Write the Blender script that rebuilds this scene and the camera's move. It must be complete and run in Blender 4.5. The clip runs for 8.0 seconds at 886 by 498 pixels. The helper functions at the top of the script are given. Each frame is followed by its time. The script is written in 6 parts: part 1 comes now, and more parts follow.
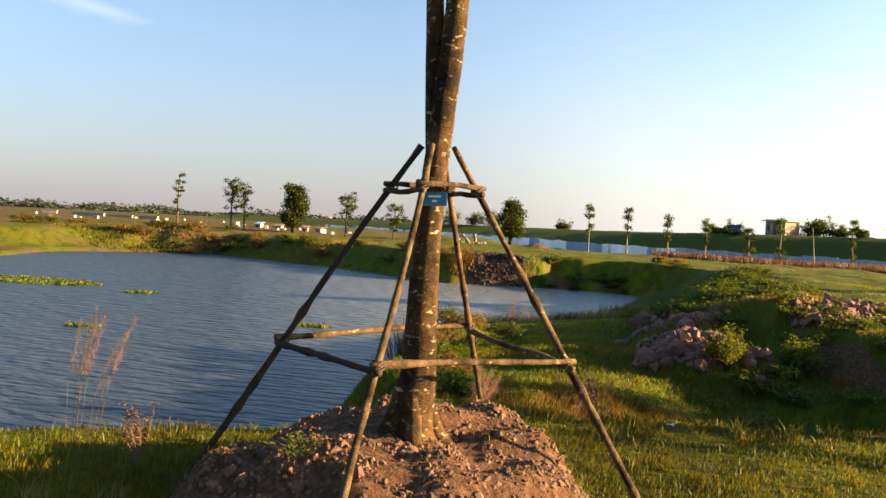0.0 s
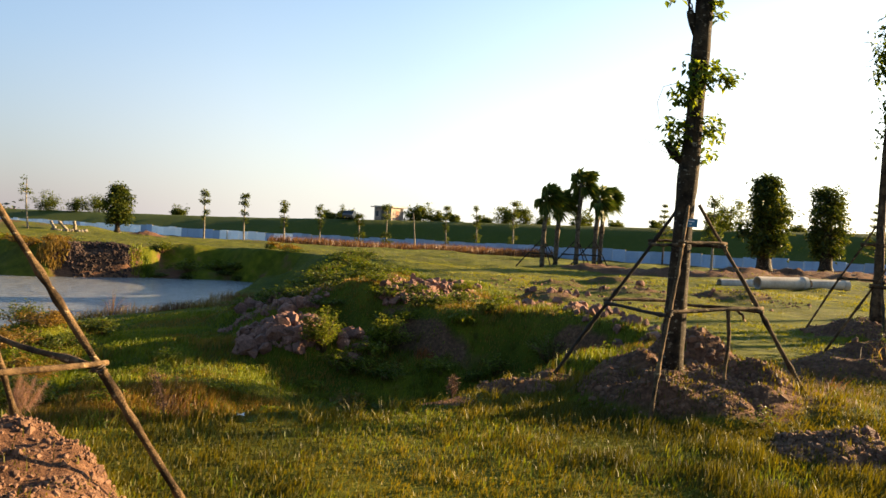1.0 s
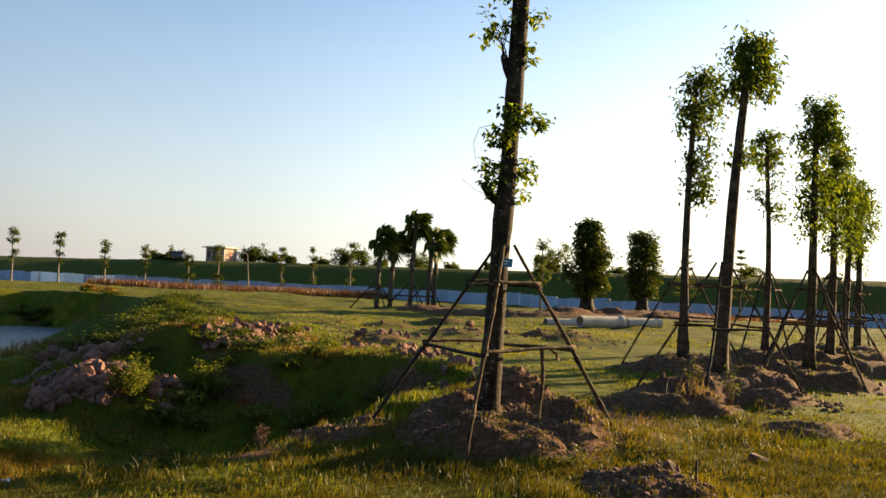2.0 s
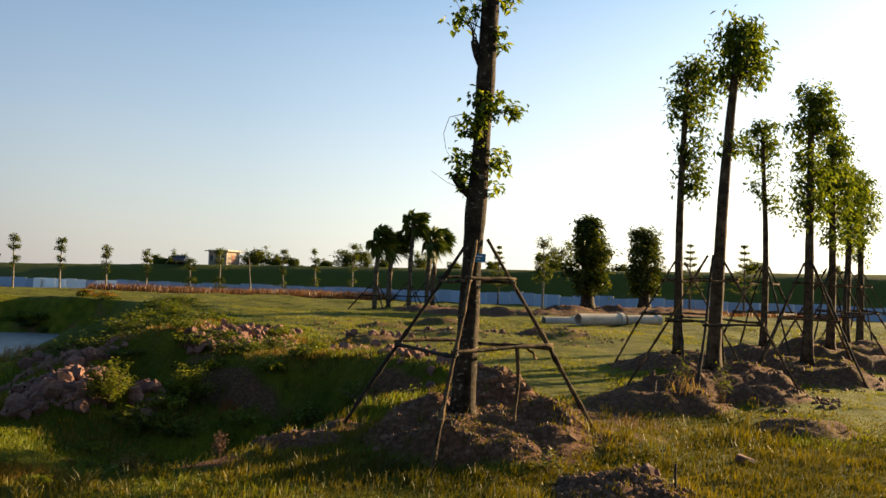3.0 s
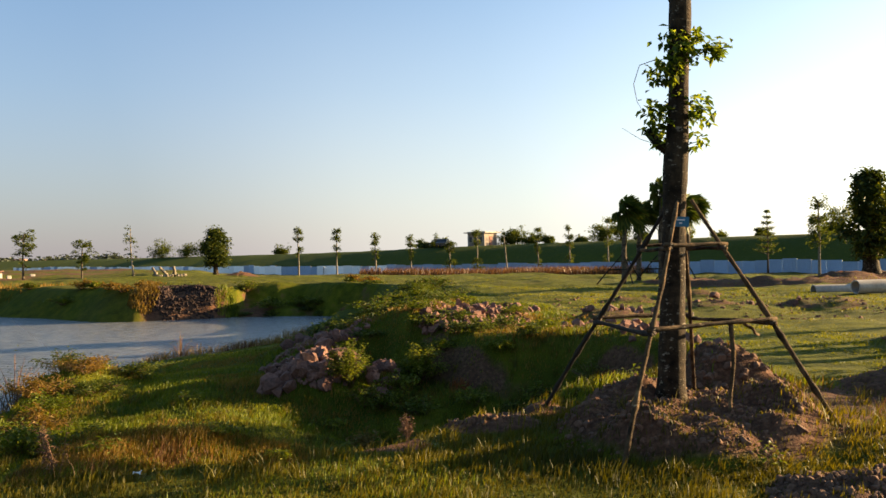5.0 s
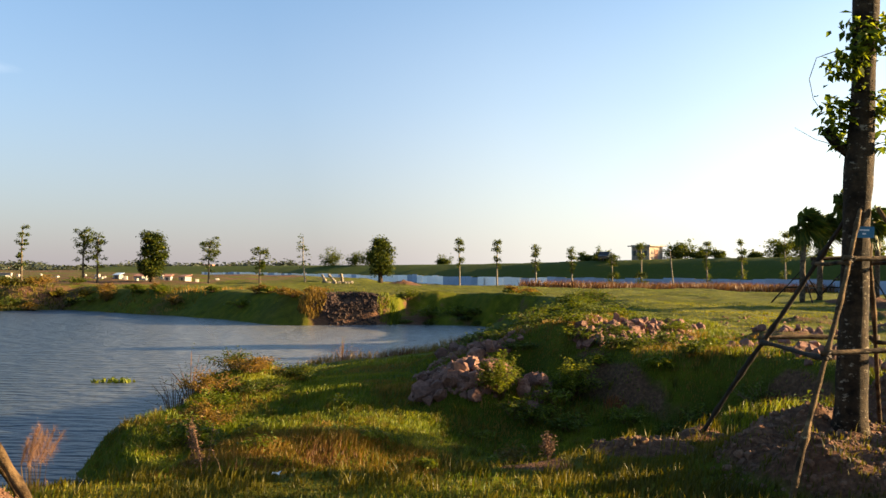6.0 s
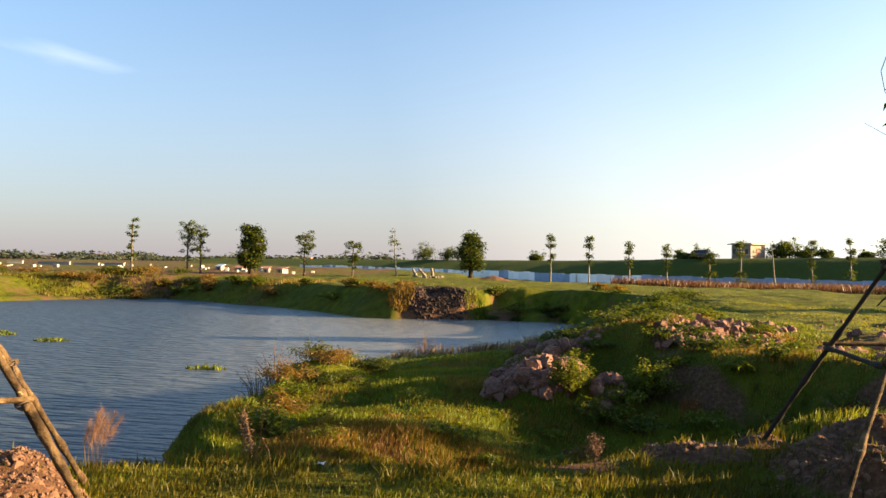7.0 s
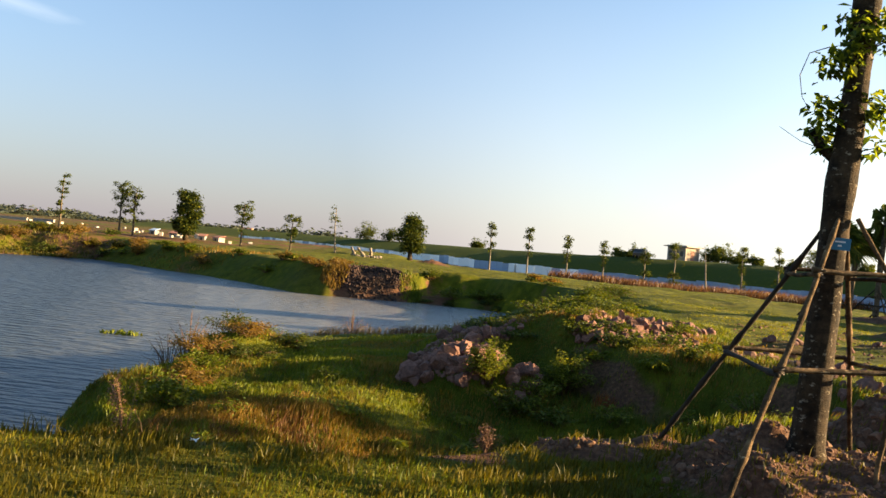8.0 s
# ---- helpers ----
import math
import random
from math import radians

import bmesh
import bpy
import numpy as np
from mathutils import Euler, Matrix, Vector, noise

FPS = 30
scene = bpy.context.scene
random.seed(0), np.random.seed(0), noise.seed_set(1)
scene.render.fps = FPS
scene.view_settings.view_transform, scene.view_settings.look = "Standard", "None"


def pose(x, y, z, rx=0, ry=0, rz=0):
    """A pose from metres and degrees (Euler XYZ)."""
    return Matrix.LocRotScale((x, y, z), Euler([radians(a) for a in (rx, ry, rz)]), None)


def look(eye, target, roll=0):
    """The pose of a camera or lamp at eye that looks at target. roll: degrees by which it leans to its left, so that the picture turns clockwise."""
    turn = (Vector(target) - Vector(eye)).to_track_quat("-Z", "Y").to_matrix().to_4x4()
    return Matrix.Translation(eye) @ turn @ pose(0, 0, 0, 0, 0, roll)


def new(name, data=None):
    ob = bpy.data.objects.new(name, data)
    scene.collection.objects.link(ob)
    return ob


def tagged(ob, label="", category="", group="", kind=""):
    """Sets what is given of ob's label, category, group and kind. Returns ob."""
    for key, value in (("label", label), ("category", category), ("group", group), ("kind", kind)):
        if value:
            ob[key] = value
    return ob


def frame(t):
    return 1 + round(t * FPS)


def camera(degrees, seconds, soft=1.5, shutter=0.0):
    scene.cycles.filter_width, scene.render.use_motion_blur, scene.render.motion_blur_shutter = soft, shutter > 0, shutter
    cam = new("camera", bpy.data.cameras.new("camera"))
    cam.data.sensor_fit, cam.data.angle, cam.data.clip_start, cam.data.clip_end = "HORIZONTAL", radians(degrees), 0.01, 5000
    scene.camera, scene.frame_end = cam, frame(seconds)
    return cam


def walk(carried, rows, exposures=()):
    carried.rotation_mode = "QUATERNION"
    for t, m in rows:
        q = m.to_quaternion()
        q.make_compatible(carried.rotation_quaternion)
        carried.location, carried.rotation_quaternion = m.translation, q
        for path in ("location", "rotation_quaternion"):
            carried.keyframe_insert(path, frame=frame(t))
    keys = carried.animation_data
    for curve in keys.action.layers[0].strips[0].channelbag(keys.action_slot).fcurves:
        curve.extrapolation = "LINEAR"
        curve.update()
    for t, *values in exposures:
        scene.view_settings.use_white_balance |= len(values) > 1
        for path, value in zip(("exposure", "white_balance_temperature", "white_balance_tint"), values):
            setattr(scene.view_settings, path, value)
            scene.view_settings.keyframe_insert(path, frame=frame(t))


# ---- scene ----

cam = camera(58.3, 8.0)
# seconds, eye x, y, z, yaw to the left, pitch up, lean to the left
ROWS = [
    (0.0, 0.959, 0.669, 1.809, 13.30, -1.72, 2.86),
    (0.5, 1.128, 0.797, 1.807, -0.55, -1.89, 2.43),
    (1.0, 1.443, 0.830, 1.852, -13.53, -1.47, 2.50),
    (1.5, 1.586, 0.842, 1.842, -22.12, -1.15, 1.76),
    (2.0, 1.784, 1.022, 1.842, -24.94, 2.04, 2.50),
    (2.2, 1.852, 1.087, 1.841, -25.50, 2.12, 2.53),
    (3.3, 2.474, 1.269, 1.803, -23.07, 1.99, 0.24),
    (3.5, 2.558, 1.302, 1.798, -20.29, 1.94, -0.32),
    (4.0, 2.768, 1.504, 1.796, -15.65, 1.86, 0.06),
    (4.5, 2.996, 1.557, 1.783, -11.84, 1.14, -0.93),
    (5.0, 3.202, 1.627, 1.790, -5.99, 0.29, -1.22),
    (5.2, 3.227, 1.686, 1.787, -2.68, 0.05, -1.46),
    (6.3, 3.493, 1.939, 1.748, 8.78, 1.52, 0.29),
    (6.5, 3.593, 1.919, 1.772, 11.07, 1.30, 0.33),
    (7.0, 3.784, 1.954, 1.774, 12.42, 0.90, 0.74),
    (7.5, 3.927, 2.105, 1.741, 12.09, 0.33, 1.33),
    (8.0, 4.087, 2.323, 1.753, 8.30, -0.13, 4.86),
]
EXPOSURES = [(t, e, 7020, 10) for t, e in ((0.0, 2.52), (1.0, 2.44), (2.0, 2.08), (3.3, 1.92), (4.0, 1.99), (5.0, 2.20), (6.3, 2.47), (7.0, 2.52), (8.0, 2.44))]


def eye_pose(x, y, z, yaw, pitch, roll):
    a, b = radians(yaw), radians(pitch)
    ahead = Vector((-math.sin(a) * math.cos(b), math.cos(a) * math.cos(b), math.sin(b)))
    return look((x, y, z), Vector((x, y, z)) + ahead, roll)


walk(cam, [(t, eye_pose(*row)) for t, *row in ROWS], EXPOSURES)

# ---- world and sun ----
SUN_AZ, SUN_EL = 81.0, 12.0  # degrees from +y towards +x, and above the horizon
sun_dir = Vector((math.sin(radians(SUN_AZ)) * math.cos(radians(SUN_EL)), math.cos(radians(SUN_AZ)) * math.cos(radians(SUN_EL)), math.sin(radians(SUN_EL))))
world = bpy.data.worlds.new("sky_world")
scene.world = world
world.use_nodes = True
wt = world.node_tree
for n in list(wt.nodes):
    wt.nodes.remove(n)
w_out = wt.nodes.new("ShaderNodeOutputWorld")
w_bg = wt.nodes.new("ShaderNodeBackground")
w_sky = wt.nodes.new("ShaderNodeTexSky")
w_sky.sky_type = "NISHITA"
w_sky.sun_disc = False
w_sky.sun_elevation = radians(SUN_EL + 3.0)
w_sky.sun_rotation = radians(SUN_AZ)
w_sky.air_density, w_sky.dust_density, w_sky.ozone_density = 1.0, 1.4, 2.6
w_bg.inputs["Strength"].default_value = 0.053
# one thin wisp of high cloud over the pond, drawn out by the wind
def world_node(kind, **values):
    n = wt.nodes.new(kind)
    for key, v in values.items():
        n.inputs[key].default_value = v
    return n


w_co = wt.nodes.new("ShaderNodeTexCoord")
WISP = Vector((-0.60, 0.77, 0.222)).normalized()
wisp_side = WISP.cross(Vector((0, 0, 1))).normalized()
wisp_side = (wisp_side + Vector((0, 0, -0.16))).normalized()
wisp_up = wisp_side.cross(WISP).normalized()
w_comb = wt.nodes.new("ShaderNodeCombineXYZ")
for axis, size, socket in ((wisp_side, 0.13, "X"), (wisp_up, 0.024, "Y")):
    n = wt.nodes.new("ShaderNodeVectorMath")
    n.operation = "DOT_PRODUCT"
    n.inputs[1].default_value = axis / size
    wt.links.new(w_co.outputs["Generated"], n.inputs[0])
    sub = wt.nodes.new("ShaderNodeMath")
    sub.operation = "SUBTRACT"
    sub.inputs[1].default_value = axis.dot(WISP) / size
    wt.links.new(n.outputs["Value"], sub.inputs[0])
    wt.links.new(sub.outputs[0], w_comb.inputs[socket])
w_len = wt.nodes.new("ShaderNodeVectorMath")
w_len.operation = "LENGTH"
wt.links.new(w_comb.outputs[0], w_len.inputs[0])
w_noise = world_node("ShaderNodeTexNoise", Scale=1.4, Detail=4.0, Roughness=0.5)
wt.links.new(w_comb.outputs[0], w_noise.inputs["Vector"])
w_sum = wt.nodes.new("ShaderNodeMath")
w_sum.operation = "MULTIPLY_ADD"
w_sum.inputs[1].default_value = 0.9
wt.links.new(w_noise.outputs["Fac"], w_sum.inputs[0])
wt.links.new(w_len.outputs["Value"], w_sum.inputs[2])
w_ramp = wt.nodes.new("ShaderNodeValToRGB")
w_ramp.color_ramp.elements[0].position, w_ramp.color_ramp.elements[0].color = 0.20, (0.20, 0.20, 0.20, 1)
w_ramp.color_ramp.elements[1].position, w_ramp.color_ramp.elements[1].color = 1.25, (0, 0, 0, 1)
w_mix = wt.nodes.new("ShaderNodeMixRGB")
w_mix.inputs["Color2"].default_value = (6.5, 6.6, 6.8, 1)
wt.links.new(w_sum.outputs[0], w_ramp.inputs["Fac"])
wt.links.new(w_ramp.outputs["Color"], w_mix.inputs["Fac"])
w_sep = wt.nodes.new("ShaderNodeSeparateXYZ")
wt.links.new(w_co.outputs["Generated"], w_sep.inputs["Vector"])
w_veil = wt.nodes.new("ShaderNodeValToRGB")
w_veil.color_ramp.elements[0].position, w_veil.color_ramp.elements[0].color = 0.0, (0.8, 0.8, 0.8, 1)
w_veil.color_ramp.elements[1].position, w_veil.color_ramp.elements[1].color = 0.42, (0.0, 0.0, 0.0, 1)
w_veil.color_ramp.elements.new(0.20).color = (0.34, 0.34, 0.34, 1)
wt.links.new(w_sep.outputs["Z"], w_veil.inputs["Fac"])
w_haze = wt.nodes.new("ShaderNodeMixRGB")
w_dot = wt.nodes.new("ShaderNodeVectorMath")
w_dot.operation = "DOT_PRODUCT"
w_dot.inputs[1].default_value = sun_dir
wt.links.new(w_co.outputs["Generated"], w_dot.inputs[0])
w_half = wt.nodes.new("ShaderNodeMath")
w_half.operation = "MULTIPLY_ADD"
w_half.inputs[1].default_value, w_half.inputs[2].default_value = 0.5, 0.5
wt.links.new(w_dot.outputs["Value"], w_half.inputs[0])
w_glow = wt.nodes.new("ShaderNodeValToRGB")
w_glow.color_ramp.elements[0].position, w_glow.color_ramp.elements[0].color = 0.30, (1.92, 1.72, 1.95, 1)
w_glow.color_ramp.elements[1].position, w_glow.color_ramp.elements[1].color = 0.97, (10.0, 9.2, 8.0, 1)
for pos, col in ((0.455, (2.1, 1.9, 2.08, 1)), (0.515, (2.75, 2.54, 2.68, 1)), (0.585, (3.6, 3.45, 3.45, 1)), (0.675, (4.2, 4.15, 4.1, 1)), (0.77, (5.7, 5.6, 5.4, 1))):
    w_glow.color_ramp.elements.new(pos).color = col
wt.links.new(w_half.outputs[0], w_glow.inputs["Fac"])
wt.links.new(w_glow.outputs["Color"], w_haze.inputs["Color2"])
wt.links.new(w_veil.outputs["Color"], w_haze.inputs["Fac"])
w_blue = wt.nodes.new("ShaderNodeMixRGB")
w_blue.blend_type = "MULTIPLY"
w_blue.inputs["Fac"].default_value = 1.0
w_blue.inputs["Color2"].default_value = (0.77, 0.99, 1.11, 1)
wt.links.new(w_sky.outputs["Color"], w_blue.inputs["Color1"])
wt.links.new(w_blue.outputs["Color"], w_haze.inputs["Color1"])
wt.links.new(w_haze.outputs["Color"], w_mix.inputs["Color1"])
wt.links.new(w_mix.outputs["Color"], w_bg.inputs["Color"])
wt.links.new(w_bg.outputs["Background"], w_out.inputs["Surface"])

sun_data = bpy.data.lights.new("sun", "SUN")
sun_data.energy, sun_data.angle, sun_data.color = 5.0, radians(0.6), (1.0, 0.75, 0.43)
sun = new("sun", sun_data)
sun.matrix_world = look(sun_dir * 200, (0, 0, 0))


# ---- materials ----
def shader(name, rough=0.8, metal=0.0, spec=0.3):
    m = bpy.data.materials.new(name)
    m.use_nodes = True
    b = m.node_tree.nodes["Principled BSDF"]
    b.inputs["Roughness"].default_value = rough
    b.inputs["Metallic"].default_value = metal
    b.inputs["Specular IOR Level"].default_value = spec
    return m, m.node_tree, b


def noise_node(nt, scale, detail=4.0, coords="Object", stretch=None, rough=0.6):
    co = nt.nodes.new("ShaderNodeTexCoord")
    no = nt.nodes.new("ShaderNodeTexNoise")
    no.inputs["Scale"].default_value = scale
    no.inputs["Detail"].default_value = detail
    no.inputs["Roughness"].default_value = rough
    src = co.outputs[coords]
    if stretch:
        mp = nt.nodes.new("ShaderNodeMapping")
        mp.inputs["Scale"].default_value = stretch
        nt.links.new(src, mp.inputs["Vector"])
        src = mp.outputs["Vector"]
    nt.links.new(src, no.inputs["Vector"])
    return no


def ramp(nt, fac, stops):
    r = nt.nodes.new("ShaderNodeValToRGB")
    while len(r.color_ramp.elements) < len(stops):
        r.color_ramp.elements.new(0.5)
    for e, (p, c) in zip(r.color_ramp.elements, stops):
        e.position, e.color = p, (*c, 1) if len(c) == 3 else c
    nt.links.new(fac, r.inputs["Fac"])
    return r


def mix(nt, fac, a, b, mode="MIX"):
    m = nt.nodes.new("ShaderNodeMixRGB")
    m.blend_type = mode
    for sock, v in (("Fac", fac), ("Color1", a), ("Color2", b)):
        if isinstance(v, (int, float)):
            m.inputs[sock].default_value = v
        elif isinstance(v, tuple):
            m.inputs[sock].default_value = (*v, 1)
        else:
            nt.links.new(v, m.inputs[sock])
    return m


def bump(nt, bsdf, height, strength=0.4, distance=0.02):
    b = nt.nodes.new("ShaderNodeBump")
    b.inputs["Strength"].default_value = strength
    b.inputs["Distance"].default_value = distance
    nt.links.new(height, b.inputs["Height"])
    nt.links.new(b.outputs["Normal"], bsdf.inputs["Normal"])
    return b


def mat_plain(name, dark, light, scale=6.0, rough=0.85, bump_d=0.01, stretch=None, metal=0.0, spec=0.3, random_tint=0.0):
    """Two tones mixed by coarse and fine noise, with fine relief."""
    m, nt, b = shader(name, rough, metal, spec)
    n1 = noise_node(nt, scale, 5.0, stretch=stretch)
    n2 = noise_node(nt, scale * 7.3, 4.0, stretch=stretch)
    add = mix(nt, 0.4, n1.outputs["Fac"], n2.outputs["Fac"])
    col = ramp(nt, add.outputs["Color"], [(0.32, dark), (0.68, light)])
    out = col.outputs["Color"]
    if random_tint:
        oi = nt.nodes.new("ShaderNodeObjectInfo")
        hsv = nt.nodes.new("ShaderNodeHueSaturation")
        mr = nt.nodes.new("ShaderNodeMapRange")
        mr.inputs["To Min"].default_value, mr.inputs["To Max"].default_value = 1 - random_tint, 1 + random_tint
        nt.links.new(oi.outputs["Random"], mr.inputs["Value"])
        nt.links.new(mr.outputs["Result"], hsv.inputs["Value"])
        nt.links.new(out, hsv.inputs["Color"])
        out = hsv.outputs["Color"]
    nt.links.new(out, b.inputs["Base Color"])
    bump(nt, b, add.outputs["Color"], 0.5, bump_d)
    return m


def mat_leaf(name, stops, translucent=0.35, rough=0.55, patch=None):
    """Leaves or blades: each island takes its own shade, light shines through."""
    m, nt, b = shader(name, rough, 0.0, 0.25)
    ge = nt.nodes.new("ShaderNodeNewGeometry")
    fac = ge.outputs["Random Per Island"]
    if patch:
        n = noise_node(nt, patch, 3.0)
        r = ramp(nt, n.outputs["Fac"], [(0.35, (0, 0, 0)), (0.65, (1, 1, 1))])
        fac = mix(nt, 0.55, fac, r.outputs["Color"]).outputs["Color"]
    col = ramp(nt, fac, stops)
    nt.links.new(col.outputs["Color"], b.inputs["Base Color"])
    tr = nt.nodes.new("ShaderNodeBsdfTranslucent")
    br = mix(nt, 1.0, col.outputs["Color"], (1.25, 1.15, 0.55), "MULTIPLY")
    nt.links.new(br.outputs["Color"], tr.inputs["Color"])
    ms = nt.nodes.new("ShaderNodeMixShader")
    ms.inputs["Fac"].default_value = translucent
    out = nt.nodes["Material Output"]
    nt.links.new(b.outputs["BSDF"], ms.inputs[1])
    nt.links.new(tr.outputs["BSDF"], ms.inputs[2])
    nt.links.new(ms.outputs["Shader"], out.inputs["Surface"])
    return m


def mat_ground():
    m, nt, b = shader("turf_and_soil", 0.95, 0.0, 0.1)
    big = noise_node(nt, 0.22, 5.0)
    mid = noise_node(nt, 1.7, 6.0)
    fine = noise_node(nt, 14.0, 6.0, rough=0.7)
    blades = noise_node(nt, 55.0, 4.0, rough=0.75)
    fleck = mix(nt, 0.5, mid.outputs["Fac"], blades.outputs["Fac"])
    turf = ramp(nt, fleck.outputs["Color"], [(0.34, (0.016, 0.022, 0.002)), (0.50, (0.075, 0.080, 0.004)), (0.66, (0.150, 0.135, 0.008))])
    dry = ramp(nt, fine.outputs["Fac"], [(0.3, (0.038, 0.027, 0.008)), (0.7, (0.086, 0.061, 0.021))])
    bigr = ramp(nt, big.outputs["Fac"], [(0.45, (0, 0, 0)), (0.70, (0.4, 0.4, 0.4))])
    grass = mix(nt, bigr.outputs["Color"], turf.outputs["Color"], dry.outputs["Color"])
    soil = ramp(nt, fine.outputs["Fac"], [(0.30, (0.040, 0.018, 0.010)), (0.52, (0.105, 0.050, 0.028)), (0.72, (0.200, 0.102, 0.056))])
    at = nt.nodes.new("ShaderNodeVertexColor")
    at.layer_name = "cover"
    sep = nt.nodes.new("ShaderNodeSeparateColor")
    nt.links.new(at.outputs["Color"], sep.inputs["Color"])
    ma = nt.nodes.new("ShaderNodeMath")
    ma.operation = "ADD"
    nt.links.new(sep.outputs["Red"], ma.inputs[0])
    ns = nt.nodes.new("ShaderNodeMath")
    ns.operation = "MULTIPLY_ADD"
    nt.links.new(mid.outputs["Fac"], ns.inputs[0])
    ns.inputs[1].default_value, ns.inputs[2].default_value = 1.0, -0.55
    nt.links.new(ns.outputs[0], ma.inputs[1])
    edge = ramp(nt, ma.outputs[0], [(0.30, (0, 0, 0)), (0.55, (1, 1, 1))])
    both = mix(nt, edge.outputs["Color"], grass.outputs["Color"], soil.outputs["Color"])
    lush = mix(nt, sep.outputs["Green"], both.outputs["Color"], (0.036, 0.050, 0.004))
    nt.links.new(lush.outputs["Color"], b.inputs["Base Color"])
    hs = mix(nt, 0.5, fine.outputs["Fac"], mid.outputs["Fac"])
    bump(nt, b, hs.outputs["Color"], 0.9, 0.10)
    return m


def mat_water():
    m, nt, b = shader("pond_water", 0.42, 0.0, 0.5)
    b.inputs["IOR"].default_value = 1.33
    n1 = noise_node(nt, 1.5, 2.0, stretch=(0.6, 2.6, 1.0), rough=0.55)
    n2 = noise_node(nt, 0.35, 3.0, stretch=(0.6, 1.6, 1.0))
    n3 = noise_node(nt, 4.0, 2.0, stretch=(0.8, 2.2, 1.0))
    a = mix(nt, 0.25, n1.outputs["Fac"], n2.outputs["Fac"])
    c = mix(nt, 0.12, a.outputs["Color"], n3.outputs["Fac"])
    # the pond's far arm lies calm in the lee of its banks; its paler colour imitates reflected sky
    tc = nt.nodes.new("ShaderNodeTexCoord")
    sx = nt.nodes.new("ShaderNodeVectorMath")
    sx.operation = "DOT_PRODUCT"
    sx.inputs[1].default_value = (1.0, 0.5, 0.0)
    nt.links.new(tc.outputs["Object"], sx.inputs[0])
    for lo, hi, use in ((1.0, 0.7, "height"), (0.40, 0.22, "rough"), (0.0, 1.0, "sky_tint")):
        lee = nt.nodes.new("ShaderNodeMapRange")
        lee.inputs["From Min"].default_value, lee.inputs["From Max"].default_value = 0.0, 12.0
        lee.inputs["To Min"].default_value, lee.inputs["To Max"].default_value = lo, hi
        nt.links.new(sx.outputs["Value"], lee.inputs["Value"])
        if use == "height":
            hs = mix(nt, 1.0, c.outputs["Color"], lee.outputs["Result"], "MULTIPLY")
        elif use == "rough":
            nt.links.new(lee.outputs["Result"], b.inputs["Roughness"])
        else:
            sky_tint = mix(nt, lee.outputs["Result"], (0.034, 0.046, 0.058), (0.160, 0.160, 0.156))
            nt.links.new(sky_tint.outputs["Color"], b.inputs["Base Color"])
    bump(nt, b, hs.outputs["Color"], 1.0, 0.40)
    return m


def mat_bark(name, dark, light, spot, spot_amount=0.62):
    m, nt, b = shader(name, 0.9, 0.0, 0.15)
    n1 = noise_node(nt, 9.0, 6.0, stretch=(1, 1, 0.35))
    n2 = noise_node(nt, 16.0, 3.0, stretch=(1, 1, 1.8))
    n3 = noise_node(nt, 40.0, 5.0, stretch=(1, 1, 2.5))
    col = ramp(nt, n1.outputs["Fac"], [(0.3, dark), (0.7, light)])
    sp = ramp(nt, n2.outputs["Fac"], [(spot_amount, (0, 0, 0)), (spot_amount + 0.06, (1, 1, 1))])
    out = mix(nt, sp.outputs["Color"], col.outputs["Color"], spot)
    nt.links.new(out.outputs["Color"], b.inputs["Base Color"])
    n4 = noise_node(nt, 5.0, 6.0, stretch=(1, 1, 1.3), rough=0.7)
    blot = ramp(nt, n4.outputs["Fac"], [(0.38, (0.35, 0.32, 0.28)), (0.62, (1.5, 1.45, 1.35))])
    tone = mix(nt, 1.0, out.outputs["Color"], blot.outputs["Color"], "MULTIPLY")
    nt.links.new(tone.outputs["Color"], b.inputs["Base Color"])
    h = mix(nt, 0.5, n1.outputs["Fac"], n3.outputs["Fac"])
    bump(nt, b, h.outputs["Color"], 0.9, 0.03)
    return m


GROUND = mat_ground()
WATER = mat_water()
BARK = mat_bark("mottled_bark", (0.010, 0.006, 0.003), (0.098, 0.052, 0.018), (0.30, 0.23, 0.14), 0.60)
BARK_DARK = mat_bark("dark_mottled_bark", (0.012, 0.008, 0.005), (0.058, 0.038, 0.021), (0.20, 0.17, 0.13), 0.60)
BARK_ROW = mat_bark("brown_row_bark", (0.026, 0.017, 0.010), (0.115, 0.075, 0.042), (0.17, 0.13, 0.09), 0.68)
BARK_FAR = mat_bark("grey_bark", (0.056, 0.043, 0.030), (0.136, 0.109, 0.076), (0.208, 0.179, 0.144), 0.68)
POLE = mat_bark("peeling_pole_bark", (0.022, 0.013, 0.007), (0.150, 0.094, 0.048), (0.30, 0.215, 0.125), 0.64)
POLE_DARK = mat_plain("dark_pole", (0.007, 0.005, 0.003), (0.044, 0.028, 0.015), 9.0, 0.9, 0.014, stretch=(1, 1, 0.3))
WIRE = mat_plain("rusty_wire", (0.03, 0.02, 0.015), (0.08, 0.05, 0.03), 30.0, 0.7, 0.002)
ROCK = mat_plain("pinkish_rock", (0.060, 0.027, 0.019), (0.240, 0.116, 0.082), 3.0, 0.9, 0.03, random_tint=0.35)
CLOD = mat_plain("dry_clods", (0.062, 0.029, 0.017), (0.195, 0.102, 0.060), 8.0, 0.95, 0.02)
LEAF = mat_leaf("broad_leaves", [(0.0, (0.039, 0.064, 0.009)), (0.5, (0.078, 0.115, 0.014)), (1.0, (0.218, 0.252, 0.025))], 0.55)
